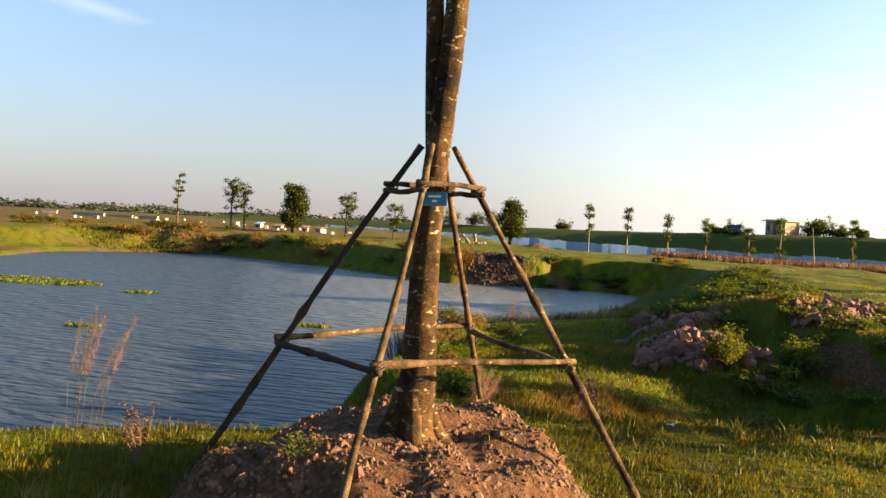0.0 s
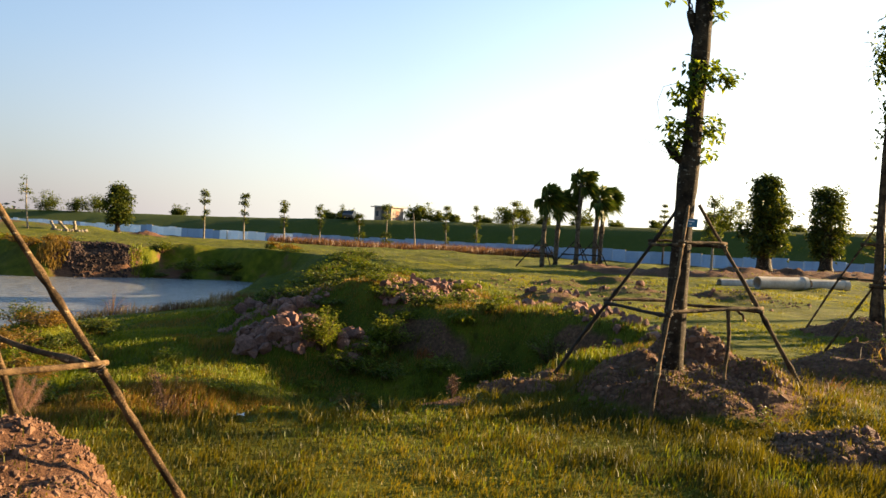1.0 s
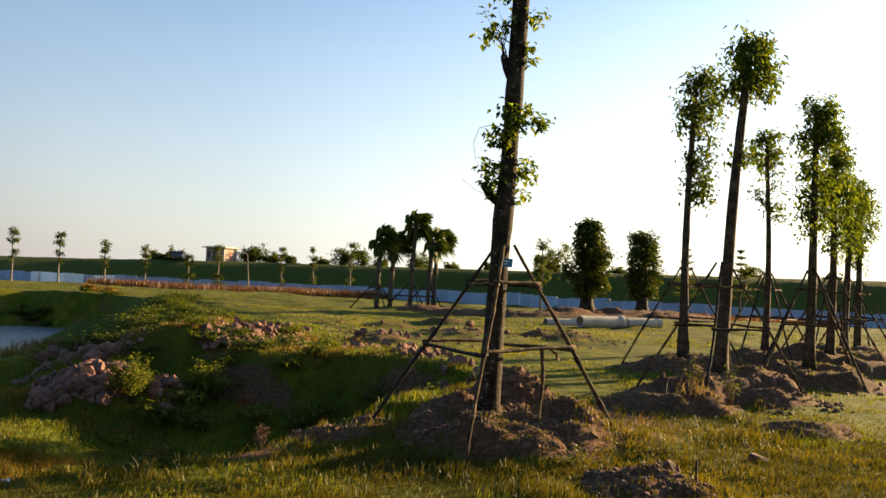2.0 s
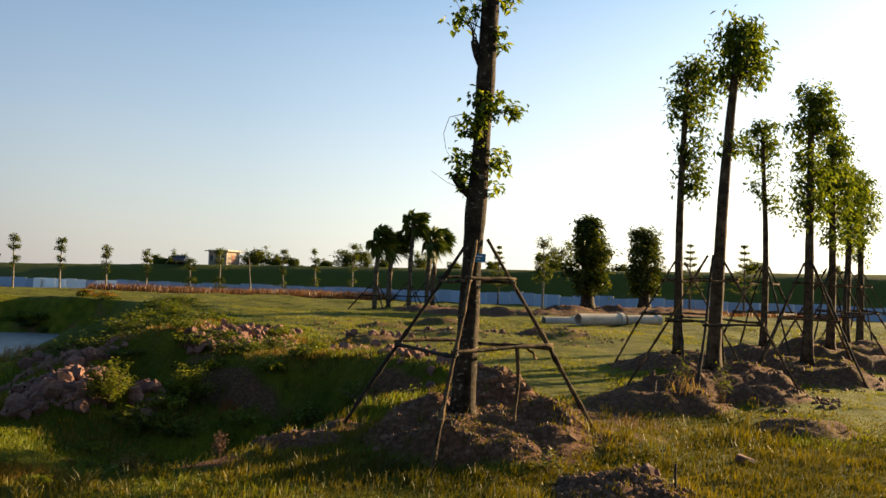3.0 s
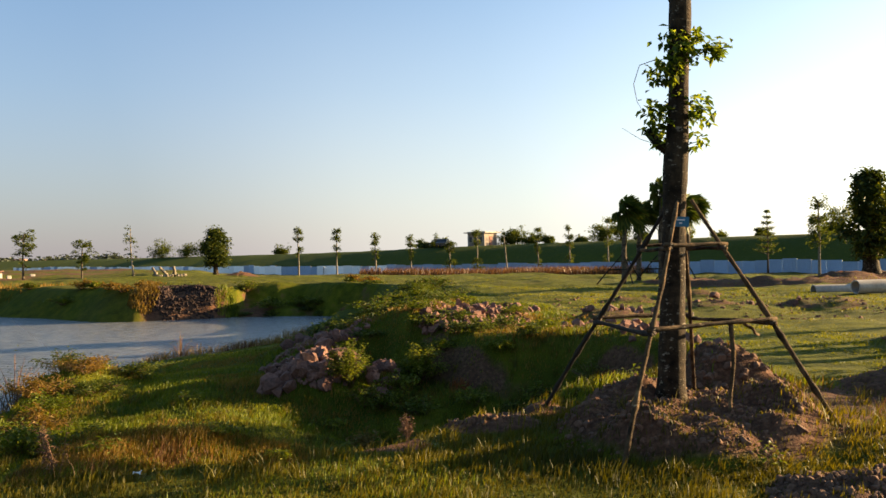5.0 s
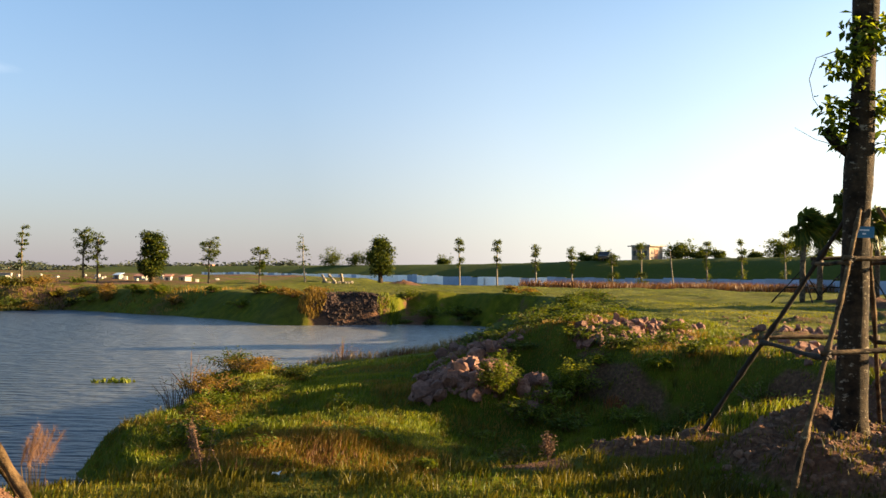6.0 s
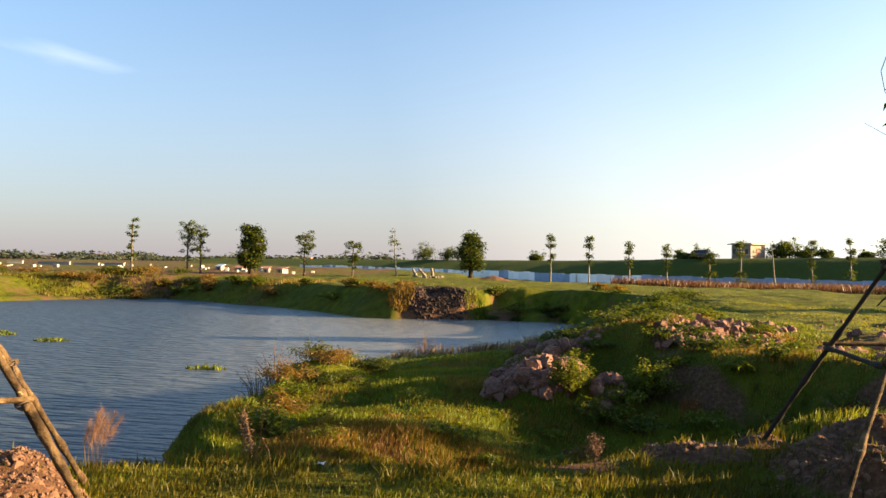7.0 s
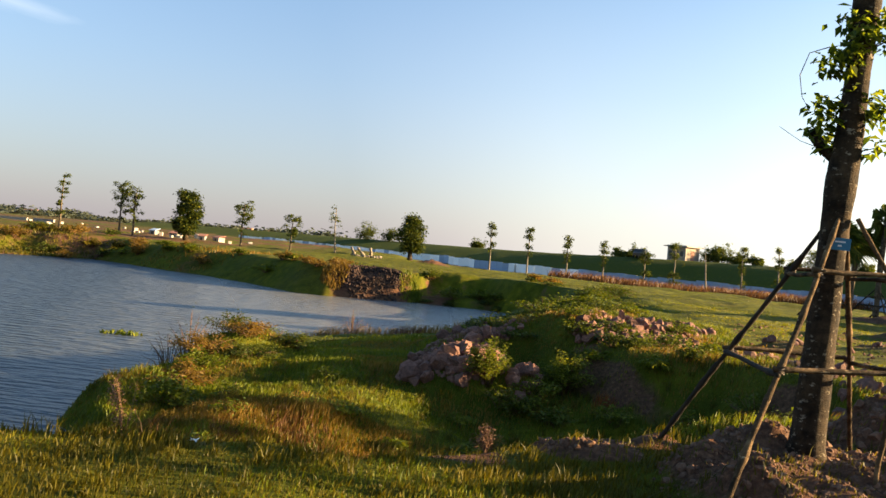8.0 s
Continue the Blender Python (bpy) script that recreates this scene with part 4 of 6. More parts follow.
def tiered_tree(x, y, height, seed):
    """A young conifer: level whorls of upswept boughs, gaps between them."""
    rng = random.Random(seed)
    t = thing("tree", "young conifer with open upswept tiers of boughs", "tree", (x, y, ground_z(x, y) - 0.05), "young conifers before the fence")
    part("trunk", Geo().add(*tube([(0, 0, 0), (0.03, 0, height * 0.5), (0, 0, height)], [0.11, 0.07, 0.02], 7, 0.05, rng)), BARK_FAR, t)
    wood, crown = Geo(), Geo()
    for k in range(8):
        u = 0.30 + 0.68 * k / 7
        reach = 0.26 * height * (1.08 - u)
        for j in range(7):
            a = 6.28 * j / 7 + rng.uniform(-0.3, 0.3)
            p, q = Vector((0, 0, u * height)), Vector((math.cos(a) * reach, math.sin(a) * reach, u * height + 0.45 * reach))
            wood.add(*tube([p, p.lerp(q, 0.5) - Vector((0, 0, 0.05)), q], [0.03, 0.02, 0.01], 4))
            leaf_cloud(crown, [p.lerp(q, rng.uniform(0.35, 1.05)) + Vector((rng.gauss(0, 0.05), rng.gauss(0, 0.05), rng.gauss(0, 0.05))) for _ in range(22)], 0.27, rng, 0.0, (0, 0), 0.34)
    part("branchwork", wood, BARK_FAR, t)["kind"] = "stuff"
    part("crown", crown, LEAF_FAR, t, smooth=False)


for k, (x, y, h) in enumerate([(43.1, 76, 6.2), (55.0, 60, 6.8), (58.8, 57, 6.8)]):
    tiered_tree(x, y, h, 150 + k)
LEFT_ROW = [(-46.5, 77, 6.2, 0.55, 9), (-42.9, 82, 6.0, 0.95, 26), (-41.0, 81.5, 5.4, 0.85, 20), (-30.3, 85, 5.0, 1.0, 22), (-25.0, 86, 4.1, 0.9, 16)]
for k, (x, y, h, sp, cl) in enumerate(LEFT_ROW):
    slim_tree(x, y, h, 0.12, 130 + k, (0.1, 0), 0.58, sp * 0.85, cl + 6, 34, 0.27, 0.25, 3, 0.4, 0.08, "slim leafy tree on the far bank of the pond", LEAF_FAR, BARK_FAR, "trees on the far bank", 6)
slim_tree(-20.2, 87, 5.4, 0.11, 141, (-0.35, 0), 0.5, 0.6, 16, 12, 0.24, 0.3, 3, 0.6, 0.16, "nearly bare young tree on the far bank of the pond", LEAF_FAR, BARK_PALE, "", 6)


def bushy_tree(x, y, height, width, seed, trunk_r, trunk_h, label, leaf=0.24, clumps=60, leaves=44, flat_top=False):
    """A short stout trunk under a dense rounded crown of many leaf clumps."""
    rng = random.Random(seed)
    z = ground_z(x, y) - 0.05
    t = thing("tree", label, "tree", (x, y, z))
    stem = trunk_curve((0, 0, 0), (0, 0, height * 0.75), 0.06, 8, rng)
    part("trunk", Geo().add(*tube(stem, [trunk_r * (1.3 if i == 0 else 1.0) * (1 - 0.08 * i) for i in range(9)], 9, 0.08, rng)), BARK_DARK, t)
    wood, crown = Geo(), Geo()
    ch = height - trunk_h
    for _ in range(clumps):
        u = rng.uniform(0.0, 1.0)
        prof = (0.72 + 0.28 * math.sin(math.pi * min(1, u * 1.2))) * (1.0 if (flat_top or u < 0.75) else 1.25 - u * 0.75)
        a = rng.uniform(0, 6.3)
        r = width / 2 * prof * math.sqrt(rng.uniform(0.15, 1)) * (0.86 + 0.16 * math.sin(2 * a + seed) + 0.16 * math.sin(9 * u + seed * 1.7 + a))
        q = Vector((math.cos(a) * r, math.sin(a) * r, trunk_h + ch * (0.05 + 0.88 * u)))
        p = Vector((0, 0, max(trunk_h * 0.6, q.z - 0.5)))
        wood.add(*tube([p, p.lerp(q, 0.6), q], [0.05, 0.03, 0.01], 4))
        k = width * 0.075
        leaf_cloud(crown, [q + Vector((rng.gauss(0, k), rng.gauss(0, k), rng.gauss(0, k))) for _ in range(leaves)], leaf, rng, 0.3, (0.3, 0))
    part("branchwork", wood, BARK_DARK, t)["kind"] = "stuff"
    part("crown", crown, LEAF_DARK, t, smooth=False)
    return t


bushy_tree(28.0, 38.0, 5.3, 2.5, 61, 0.42, 0.95, "stout bushy tree with a dense dark crown", 0.25, 120, 60)
bushy_tree(36.6, 43.8, 5.6, 2.7, 62, 0.44, 1.0, "stout bushy tree with a broad flat-topped crown", 0.25, 110, 56, True)
bushy_tree(-12.3, 89.5, 5.2, 3.0, 63, 0.28, 1.0, "rounded bushy tree on the pond's far bank", 0.34, 110, 46)
bushy_tree(-35.7, 83, 5.6, 2.6, 64, 0.26, 0.6, "clipped columnar bushy tree on the pond's far bank", 0.34, 110, 46, True)

# ---- fan palms ----


def fan_palm(x, y, height, seed, lean=0.0):
    rng = random.Random(seed)
    z = ground_z(x, y) - 0.05
    t = thing("palm_tree", "fan palm with a fibrous trunk and wind-blown fronds", "palm tree", (x, y, z), "clump of fan palms")
    stem = [Vector((lean * u * u, 0.02 * math.sin(5 * u), (height - 0.6) * u)) for u in np.linspace(0, 1, 12)]
    trunk = Geo().add(*tube(stem, [0.125 * (1 + 0.10 * math.sin(i * 2.4)) for i in range(12)], 10, 0.12, rng))
    part("trunk", trunk, BARK_FAR, t)
    head = stem[-1]
    for k in range(20):
        a = rng.uniform(0, 6.3)
        el = rng.uniform(-1.1, 1.4)
        d = Vector((math.cos(a) * math.cos(el) + 0.55, math.sin(a) * math.cos(el), math.sin(el))).normalized()
        ln = rng.uniform(0.18, 0.42)
        tip = head + d * ln
        g = Geo().add(*tube([head, head + d * ln * 0.5 + Vector((0, 0, 0.03)), tip], [0.02, 0.015, 0.01], 4))
        s = d.cross(Vector((0, 0, 1))).normalized()
        up = s.cross(d)
        roll = rng.uniform(-0.6, 0.6)
        s2 = s * math.cos(roll) + up * math.sin(roll)
        R = rng.uniform(0.48, 0.78)
        for j in range(19):
            b = (j / 18 - 0.5) * 3.0
            e = (d * math.cos(b) + s2 * math.sin(b)).normalized()
            side = (s2 * math.cos(b) - d * math.sin(b)) * 0.022
            mid = tip + e * R * 0.55
            end = tip + e * R + Vector((0.24, 0, -0.5 * R * rng.uniform(0.2, 1.5)))
            g.add([tip, mid + side, end, mid - side], [(0, 1, 2), (0, 2, 3)])
        part("frond", g, PALM_LEAF, t, smooth=False)
    return t


PALMS = [(16.6, 41.0, 4.4), (17.6, 41.6, 4.1), (18.55, 41.0, 5.2), (19.6, 41.0, 4.3), (20.3, 41.8, 4.5)]
for k, (x, y, h) in enumerate(PALMS):
    fan_palm(x, y, h, 200 + k, 0.15)
for k, (x, y) in enumerate([(16.6, 41.0), (18.55, 41.0), (19.6, 41.0)]):
    support_frame(x, y, (30, 150, 270), [0.75] * 3, 0.75, 1.15, 1.5, (0, 0), 230 + k, 0.03, (0, 1, 2), None, 6, "three dark props leaning on a fan palm", False)


# ---- sheet-metal fence ----
def build_fence():
    t = thing("fence", "long blue and white sheet-metal site fence before the dyke", "fence")
    W, H = 1.5, 1.42
    blue, white = Geo(), Geo()
    n = 19
    for g in (blue, white):
        prof = [(-W / 2 + 0.01 + (W - 0.02) * i / n, 0.010 * (1 if i % 2 else -1)) for i in range(n + 1)]
        v = [(px, py, 0) for px, py in prof] + [(px, py, H) for px, py in prof]
        f = [(i, i + 1, n + 2 + i, n + 1 + i) for i in range(n)]
        g.add(v, f)
        g.add(*box_geo((-W / 2, 0.02, 0.25), (W / 2, 0.05, 0.31)))
        g.add(*box_geo((-W / 2, 0.02, H - 0.3), (W / 2, 0.05, H - 0.24)))
    mb, mw = blue.mesh("fence_panel_blue", BLUE_SHEET, False), white.mesh("fence_panel_white", WHITE_SHEET, False)
    post = Geo().add(*box_geo((-0.03, 0.05, -0.3), (0.03, 0.11, H - 0.03))).mesh("fence_post", CONCRETE, False)
    rng = random.Random(5)
    places = []
    for (ax, ay), (bx, by) in zip(FENCE[:-1], FENCE[1:]):
        ln = math.hypot(bx - ax, by - ay)
        for k in range(int(ln / W + 0.9)):
            u = (k + 0.5) * W / ln
            places.append((ax + (bx - ax) * u, ay + (by - ay) * u, math.atan2(by - ay, bx - ax)))
    xs, ys, _ = zip(*places)
    zs = land(np.array(xs), np.array(ys))[0]
    near = [i for i, p in enumerate(places) if -78 < p[0] < 110]
    for i in near:
        x, y, a = places[i]
        z = float(zs[i])
        is_white = (-2.8 < x < 3.3) or (3.3 < x < 9.5 and rng.random() < 0.4) or x < -9 and rng.random() < 0.85
        p = part("panel", mw if is_white else mb, None, t)
        p.location = (x, y, z - 0.06)
        p.rotation_euler = (rng.uniform(-0.02, 0.02), 0, a + rng.uniform(-0.015, 0.015))
        q = part("post", post, None, t)
        q.location = (x + math.cos(a) * W / 2, y + math.sin(a) * W / 2, z - 0.05)
        q.rotation_euler = (0, 0, a)


build_fence()


# ---- house on the dyke ----
def build_house():
    x, y = 23.55, 132.4
    z = ground_z(x, y)
    t = thing("house", "small flat-roofed house with pinkish-grey plaster standing on the dyke", "house", (x, y, z))
    t.rotation_euler = (0, 0, radians(-44))
    W, D, H = 3.4, 3.5, 4.95 - z
    part("wall", Geo().add(*box_geo((-W / 2, -D / 2, -0.6), (W / 2, D / 2, H))), PLASTER, t, smooth=False)
    roof = part("roof", Geo().add(*box_geo((-W / 2 - 0.5, -D / 2 - 0.5, H), (W / 2 + 0.5, D / 2 + 0.5, H + 0.16))), CONCRETE, t, "flat overhanging concrete slab", smooth=False)
    part("parapet", Geo().add(*box_geo((-W / 2 - 0.1, -D / 2 - 0.1, H + 0.16), (W / 2 + 0.1, D / 2 + 0.1, H + 0.26))), CONCRETE, roof, smooth=False)
    for wx in (-1.15, 0.95):
        w = part("window", Geo().add(*box_geo((wx - 0.32, -D / 2 - 0.02, 0.65), (wx + 0.32, -D / 2 + 0.05, 1.5))), DARK_OPENING, t, smooth=False)
        part("sill", Geo().add(*box_geo((wx - 0.38, -D / 2 - 0.1, 0.57), (wx + 0.38, -D / 2 - 0.003, 0.64))), CONCRETE, w, smooth=False)
        for dx in (-0.35, 0.35):
            part("frame", Geo().add(*box_geo((wx + dx - 0.04, -D / 2 - 0.05, 0.65), (wx + dx + 0.04, -D / 2 - 0.004, 1.54))), CONCRETE, w, smooth=False)
    part("door", Geo().add(*box_geo((-0.35, -D / 2 - 0.03, -0.1), (0.2, -D / 2 + 0.05, 1.75))), DARK_OPENING, t, smooth=False)
    part("door", Geo().add(*box_geo((W / 2 - 0.05, -0.45, -0.1), (W / 2 + 0.03, 0.35, 1.65))), ROOF_RED, t, "ochre wooden door", smooth=False)
    for px in (-W / 2 + 0.08, W / 2 - 0.08):
        part("pillar", Geo().add(*box_geo((px - 0.09, -D / 2 - 0.07, -0.6), (px + 0.09, -D / 2 - 0.004, H - 0.003))), CONCRETE, t, smooth=False)


build_house()


def parked_car():
    x, y = 16.9, 132.0
    t = thing("car", "dark car parked on the dyke road beside the house", "car", (x, y, ground_z(x, y)))
    t.rotation_euler = (0, 0, radians(72))
    prof = [(-1.9, 0.35), (-1.95, 0.75), (-1.2, 0.92), (-0.6, 1.42), (0.9, 1.45), (1.6, 0.98), (1.95, 0.85), (1.95, 0.35)]
    v = [(px, -0.8, pz) for px, pz in prof] + [(px, 0.8, pz) for px, pz in prof]
    n = len(prof)
    f = [tuple(range(n)), tuple(range(2 * n - 1, n - 1, -1))] + [(i, i + n, (i + 1) % n + n, (i + 1) % n) for i in range(n)]
    part("body", Geo().add(v, f), CAR_PAINT, t, smooth=False)
    for sy in (-0.806, 0.806):
        part("side_window", Geo().add([(-0.85, sy, 1.0), (1.15, sy, 1.0), (0.8, sy, 1.36), (-0.5, sy, 1.36)], [(0, 1, 2, 3)]), DARK_OPENING, t, smooth=False)
    part("windscreen", Geo().add([(-1.18, -0.7, 0.95), (-1.18, 0.7, 0.95), (-0.63, 0.62, 1.41), (-0.63, -0.62, 1.41)], [(0, 1, 2, 3)]), DARK_OPENING, t, smooth=False)
    for wx in (-1.25, 1.25):
        for wy in (-0.78, 0.78):
            ring = [(wx + 0.33 * math.cos(a), 0.33 + 0.33 * math.sin(a)) for a in np.linspace(0, 2 * math.pi, 15)[:-1]]
            m = len(ring)
            v = [(a, wy - 0.1, c) for a, c in ring] + [(a, wy + 0.1, c) for a, c in ring]
            part("wheel", Geo().add(v, [tuple(range(m)), tuple(range(2 * m - 1, m - 1, -1))] + [(i, i + m, (i + 1) % m + m, (i + 1) % m) for i in range(m)]), TYRE, t, smooth=False)


parked_car()


# ---- trees and shrubs on the dyke and behind it ----
def clump_tree(x, y, z, w, h, seed, name="tree", label="dark rounded tree on the dyke", leaf=0.4):
    rng = random.Random(seed)
    t = thing(name, label, "tree", (x, y, z), "trees on the dyke")
    part("trunk", Geo().add(*tube([(0, 0, -0.2), (0.05, 0, h * 0.4), (0, 0, h * 0.7)], [0.12, 0.09, 0.04], 6, 0.1, rng)), BARK_FAR, t)
    crown = Geo()
    for _ in range(7 + int(w * 2)):
        a, r, u = rng.uniform(0, 6.3), w * 0.36 * math.sqrt(rng.random()), rng.uniform(0.12, 0.78)
        hub = Vector((math.cos(a) * r, math.sin(a) * r, h * u * (1 - 0.35 * r / (0.36 * w))))
        size = rng.uniform(0.13, 0.24) * min(w, h)
        for _ in range(5):
            q = hub + Vector((rng.gauss(0, size), rng.gauss(0, size), rng.gauss(0, size)))
            q.z = max(q.z, 0.1)
            leaf_cloud(crown, [q + Vector((rng.gauss(0, size * 0.45), rng.gauss(0, size * 0.45), rng.gauss(0, size * 0.4))) for _ in range(26)], leaf, rng, 0.2)
    part("crown", crown, LEAF_FAR, t, smooth=False)


DYKE_TREES = [(13.8, 137, 2.2, 1.9), (16.2, 136, 2.0, 2.2), (17.8, 136, 1.8, 2.0), (28.0, 134, 2.6, 2.9), (29.6, 133, 2.8, 3.2), (31.6, 132, 3.2, 2.0), (34.2, 130, 2.6, 1.5), (38.8, 127, 2.4, 1.6), (41.6, 124, 3.4, 3.4), (44.0, 123, 3.2, 3.8), (46.8, 121, 2.6, 1.6), (51.0, 116, 3.6, 2.9), (55.5, 113, 2.6, 1.4), (60.0, 109, 2.8, 1.7),
              (66, 102, 3.0, 2.2), (70, 98, 2.4, 1.8), (74, 95, 3.0, 1.7), (62, 93, 3.4, 4.8), (66, 90, 2.6, 3.4), (-42, 190, 5.0, 4.2), (-36, 188, 4.0, 3.4), (-31, 186, 4.6, 4.4), (-14, 180, 3.0, 2.6), (84, 80, 3.2, 2.0), (92, 74, 2.4, 1.4)]
for k, (x, y, w, h) in enumerate(DYKE_TREES):
    clump_tree(x, y, ground_z(x, y), w, h, 300 + k)


# ---- far left: builders' yard, village and hills ----
def village():
    rng = random.Random(8)
    for k in range(14):
        u = rng.random()
        az = -47 + 34 * u + rng.uniform(-1, 1)
        d = rng.uniform(470, 600)
        x, y = d * math.sin(radians(az)), d * math.cos(radians(az))
        w, h, dp = rng.uniform(6, 11), rng.uniform(2.4, 3.8), rng.uniform(6, 9)
        t = thing("house", rng.choice(["low white village house with a red tiled roof", "long pale farm building with a reddish roof"]), "house", (x, y, -1.6), "village houses")
        t.rotation_euler = (0, 0, rng.uniform(-0.4, 0.4))
        part("wall", Geo().add(*box_geo((-w / 2, -dp / 2, -0.5), (w / 2, dp / 2, h))), WALL_PALE, t, smooth=False)
        r = Geo().add([(-w / 2 - 0.4, -dp / 2 - 0.4, h), (w / 2 + 0.4, -dp / 2 - 0.4, h), (w / 2 + 0.4, dp / 2 + 0.4, h), (-w / 2 - 0.4, dp / 2 + 0.4, h), (-w / 2 - 0.4, 0, h + 1.6), (w / 2 + 0.4, 0, h + 1.6)],
                      [(0, 1, 5, 4), (2, 3, 4, 5), (0, 4, 3), (1, 2, 5), (0, 3, 2, 1)])
        part("roof", r, ROOF_RED, t, smooth=False)
        for j in range(3):
            wx = -w / 2 + w * (j + 0.5) / 3
            part("window", Geo().add(*box_geo((wx - 0.5, -dp / 2 - 0.05, 0.9), (wx + 0.5, -dp / 2 + 0.05, 2.0))), DARK_OPENING, t, smooth=False)
    crown = Geo()
    for k in range(260):
        az = -60 + 44 * rng.random()
        d = rng.uniform(430, 640)
        x, y = d * math.sin(radians(az)), d * math.cos(radians(az))
        w = rng.uniform(8, 20)
        h = rng.uniform(3.0, 6.5) * (0.55 + 0.9 * abs(math.sin(az * 0.9) * math.cos(az * 0.37)))
        cs = [Vector((x + rng.gauss(0, w * 0.35), y + rng.gauss(0, w * 0.3), -1 + h * math.sqrt(rng.random()) * rng.uniform(0.5, 1.0))) for _ in range(90)]
        leaf_cloud(crown, cs, 2.6, rng, 0.1, aspect=0.8)
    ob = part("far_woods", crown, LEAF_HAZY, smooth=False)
    tagged(ob, "dark line of distant trees around a village", "woods", kind="stuff")


village()


def bevelled_block(w, dp, h, name, material):
    b = bmesh.new()
    bmesh.ops.create_cube(b, size=1)
    bmesh.ops.scale(b, vec=(w, dp, h), verts=b.verts)
    bmesh.ops.translate(b, vec=(0, 0, h / 2 - 0.1), verts=b.verts)
    bmesh.ops.bevel(b, geom=b.edges[:], offset=0.05, segments=1, affect="EDGES")
    me = bpy.data.meshes.new(name)
    b.to_mesh(me)
    b.free()
    me.materials.append(material)
    return me


def yard():
    rng = random.Random(9)
    # blocks: mostly in three loose groups across the pond
    for k in range(28):
        gx, gy, sx = rng.choice(((-50, 100, 4), (-60, 112, 8), (-85, 125, 14), (-70, 100, 9), (-44, 95, 3), (-40, 100, 3)))
        x, y = gx + rng.gauss(0, sx), gy + rng.gauss(0, 5)
        w, dp, h = rng.uniform(0.35, 0.8), rng.uniform(0.3, 0.7), rng.uniform(0.3, 0.5)
        t = thing("concrete_block", "pale concrete block lying on the building site", "concrete block", (x, y, ground_z(x, y)), "blocks on the building site")
        t.rotation_euler = (0, 0, rng.uniform(-0.7, 0.7))
        part("block", bevelled_block(w, dp, h, "block", WALL_PALE if rng.random() < 0.35 else CONCRETE), None, t)
    for x, y, ln in ((-98, 130, 6.5), (-92, 131, 5.0), (-84, 128, 4.0), (-109, 133, 3.0)):
        t = thing("low_wall", "long low whitewashed wall on the building site", "wall", (x, y, ground_z(x, y)), "low walls on the building site")
        t.rotation_euler = (0, 0, rng.uniform(-0.1, 0.3))
        part("wall_body", bevelled_block(ln, 0.4, 0.6, "wall_body", WALL_PALE), None, t)
        part("coping", Geo().add(*box_geo((-ln / 2 - 0.05, -0.25, 0.503), (ln / 2 + 0.05, 0.25, 0.58))), CONCRETE, t, smooth=False)
    for x, y, w, h in ((-45.8, 95, 0.7, 0.5), (-43.6, 96, 1.0, 0.5), (-39.9, 96, 0.8, 0.45), (-38.2, 97, 1.1, 0.5)):
        t = thing("site_hut", "small pale site hut with a lean-to roof", "hut", (x, y, ground_z(x, y)), "site huts")
        t.rotation_euler = (0, 0, rng.uniform(-0.5, 0.2))
        part("wall", Geo().add(*box_geo((-w / 2, -0.5, -0.2), (w / 2, 0.5, h))), WALL_PALE, t, smooth=False)
        g = Geo().add([(-w / 2 - 0.12, -0.6, h + 0.004), (w / 2 + 0.12, -0.6, h + 0.004), (w / 2 + 0.12, 0.6, h + 0.24), (-w / 2 - 0.12, 0.6, h + 0.24), (-w / 2 - 0.12, -0.6, h + 0.06), (w / 2 + 0.12, -0.6, h + 0.06), (w / 2 + 0.12, 0.6, h + 0.30), (-w / 2 - 0.12, 0.6, h + 0.30)],
                      [(0, 3, 2, 1), (4, 5, 6, 7), (0, 1, 5, 4), (1, 2, 6, 5), (2, 3, 7, 6), (3, 0, 4, 7)])
        part("roof", g, rng.choice((ROOF_RED, BLUE_SHEET, CONCRETE)), t, smooth=False)
        part("door", Geo().add(*box_geo((-0.15, -0.53, -0.1), (0.15, -0.49, h - 0.1))), DARK_OPENING, t, smooth=False)
    # cut logs by the far bank
    for k in range(7):
        x, y = -15.2 + rng.gauss(0, 0.7), 80 + rng.gauss(0, 0.5)
        t = thing("log", "pale cut log lying on the far bank", "log", (x, y, ground_z(x, y) + 0.12), "cut logs")
        a, up = rng.uniform(0, 6.3), rng.choice((0.05, 0.1, 0.9))
        part("log_body", Geo().add(*pole_geo((0, 0, 0), (math.cos(a) * 0.9, math.sin(a) * 0.9, up), 0.16, 0.12, rng, 0.03, 0.12, 8)), BARK_PALE, t)


yard()


# ---- concrete pipes ----
def pipe(x0, y0, x1, y1, r, label, sunk=0.04):
    cx, cy = (x0 + x1) / 2, (y0 + y1) / 2
    L, a = math.hypot(x1 - x0, y1 - y0), math.atan2(y1 - y0, x1 - x0)
    z = max(ground_z(x0, y0), ground_z(x1, y1), ground_z(cx, cy)) + r - sunk
    t = thing("concrete_pipe", label, "pipe", (cx, cy, z), "concrete pipes")
    t.rotation_euler = (0, 0, a)
    n = 28
    g = Geo()
    ring = [(r, -L / 2), (r, L / 2 - 0.24), (r * 1.13, L / 2 - 0.18), (r * 1.13, L / 2), (r * 0.84, L / 2), (r * 0.84, -L / 2)]
    v = [(px, rr * math.cos(2 * math.pi * k / n), rr * math.sin(2 * math.pi * k / n)) for rr, px in ring for k in range(n)]
    m = len(ring)
    f = [(i * n + k, i * n + (k + 1) % n, ((i + 1) % m) * n + (k + 1) % n, ((i + 1) % m) * n + k) for i in range(m) for k in range(n)]
    g.add(v, f)
    part("pipe_body", g, CONCRETE, t, smooth=False)


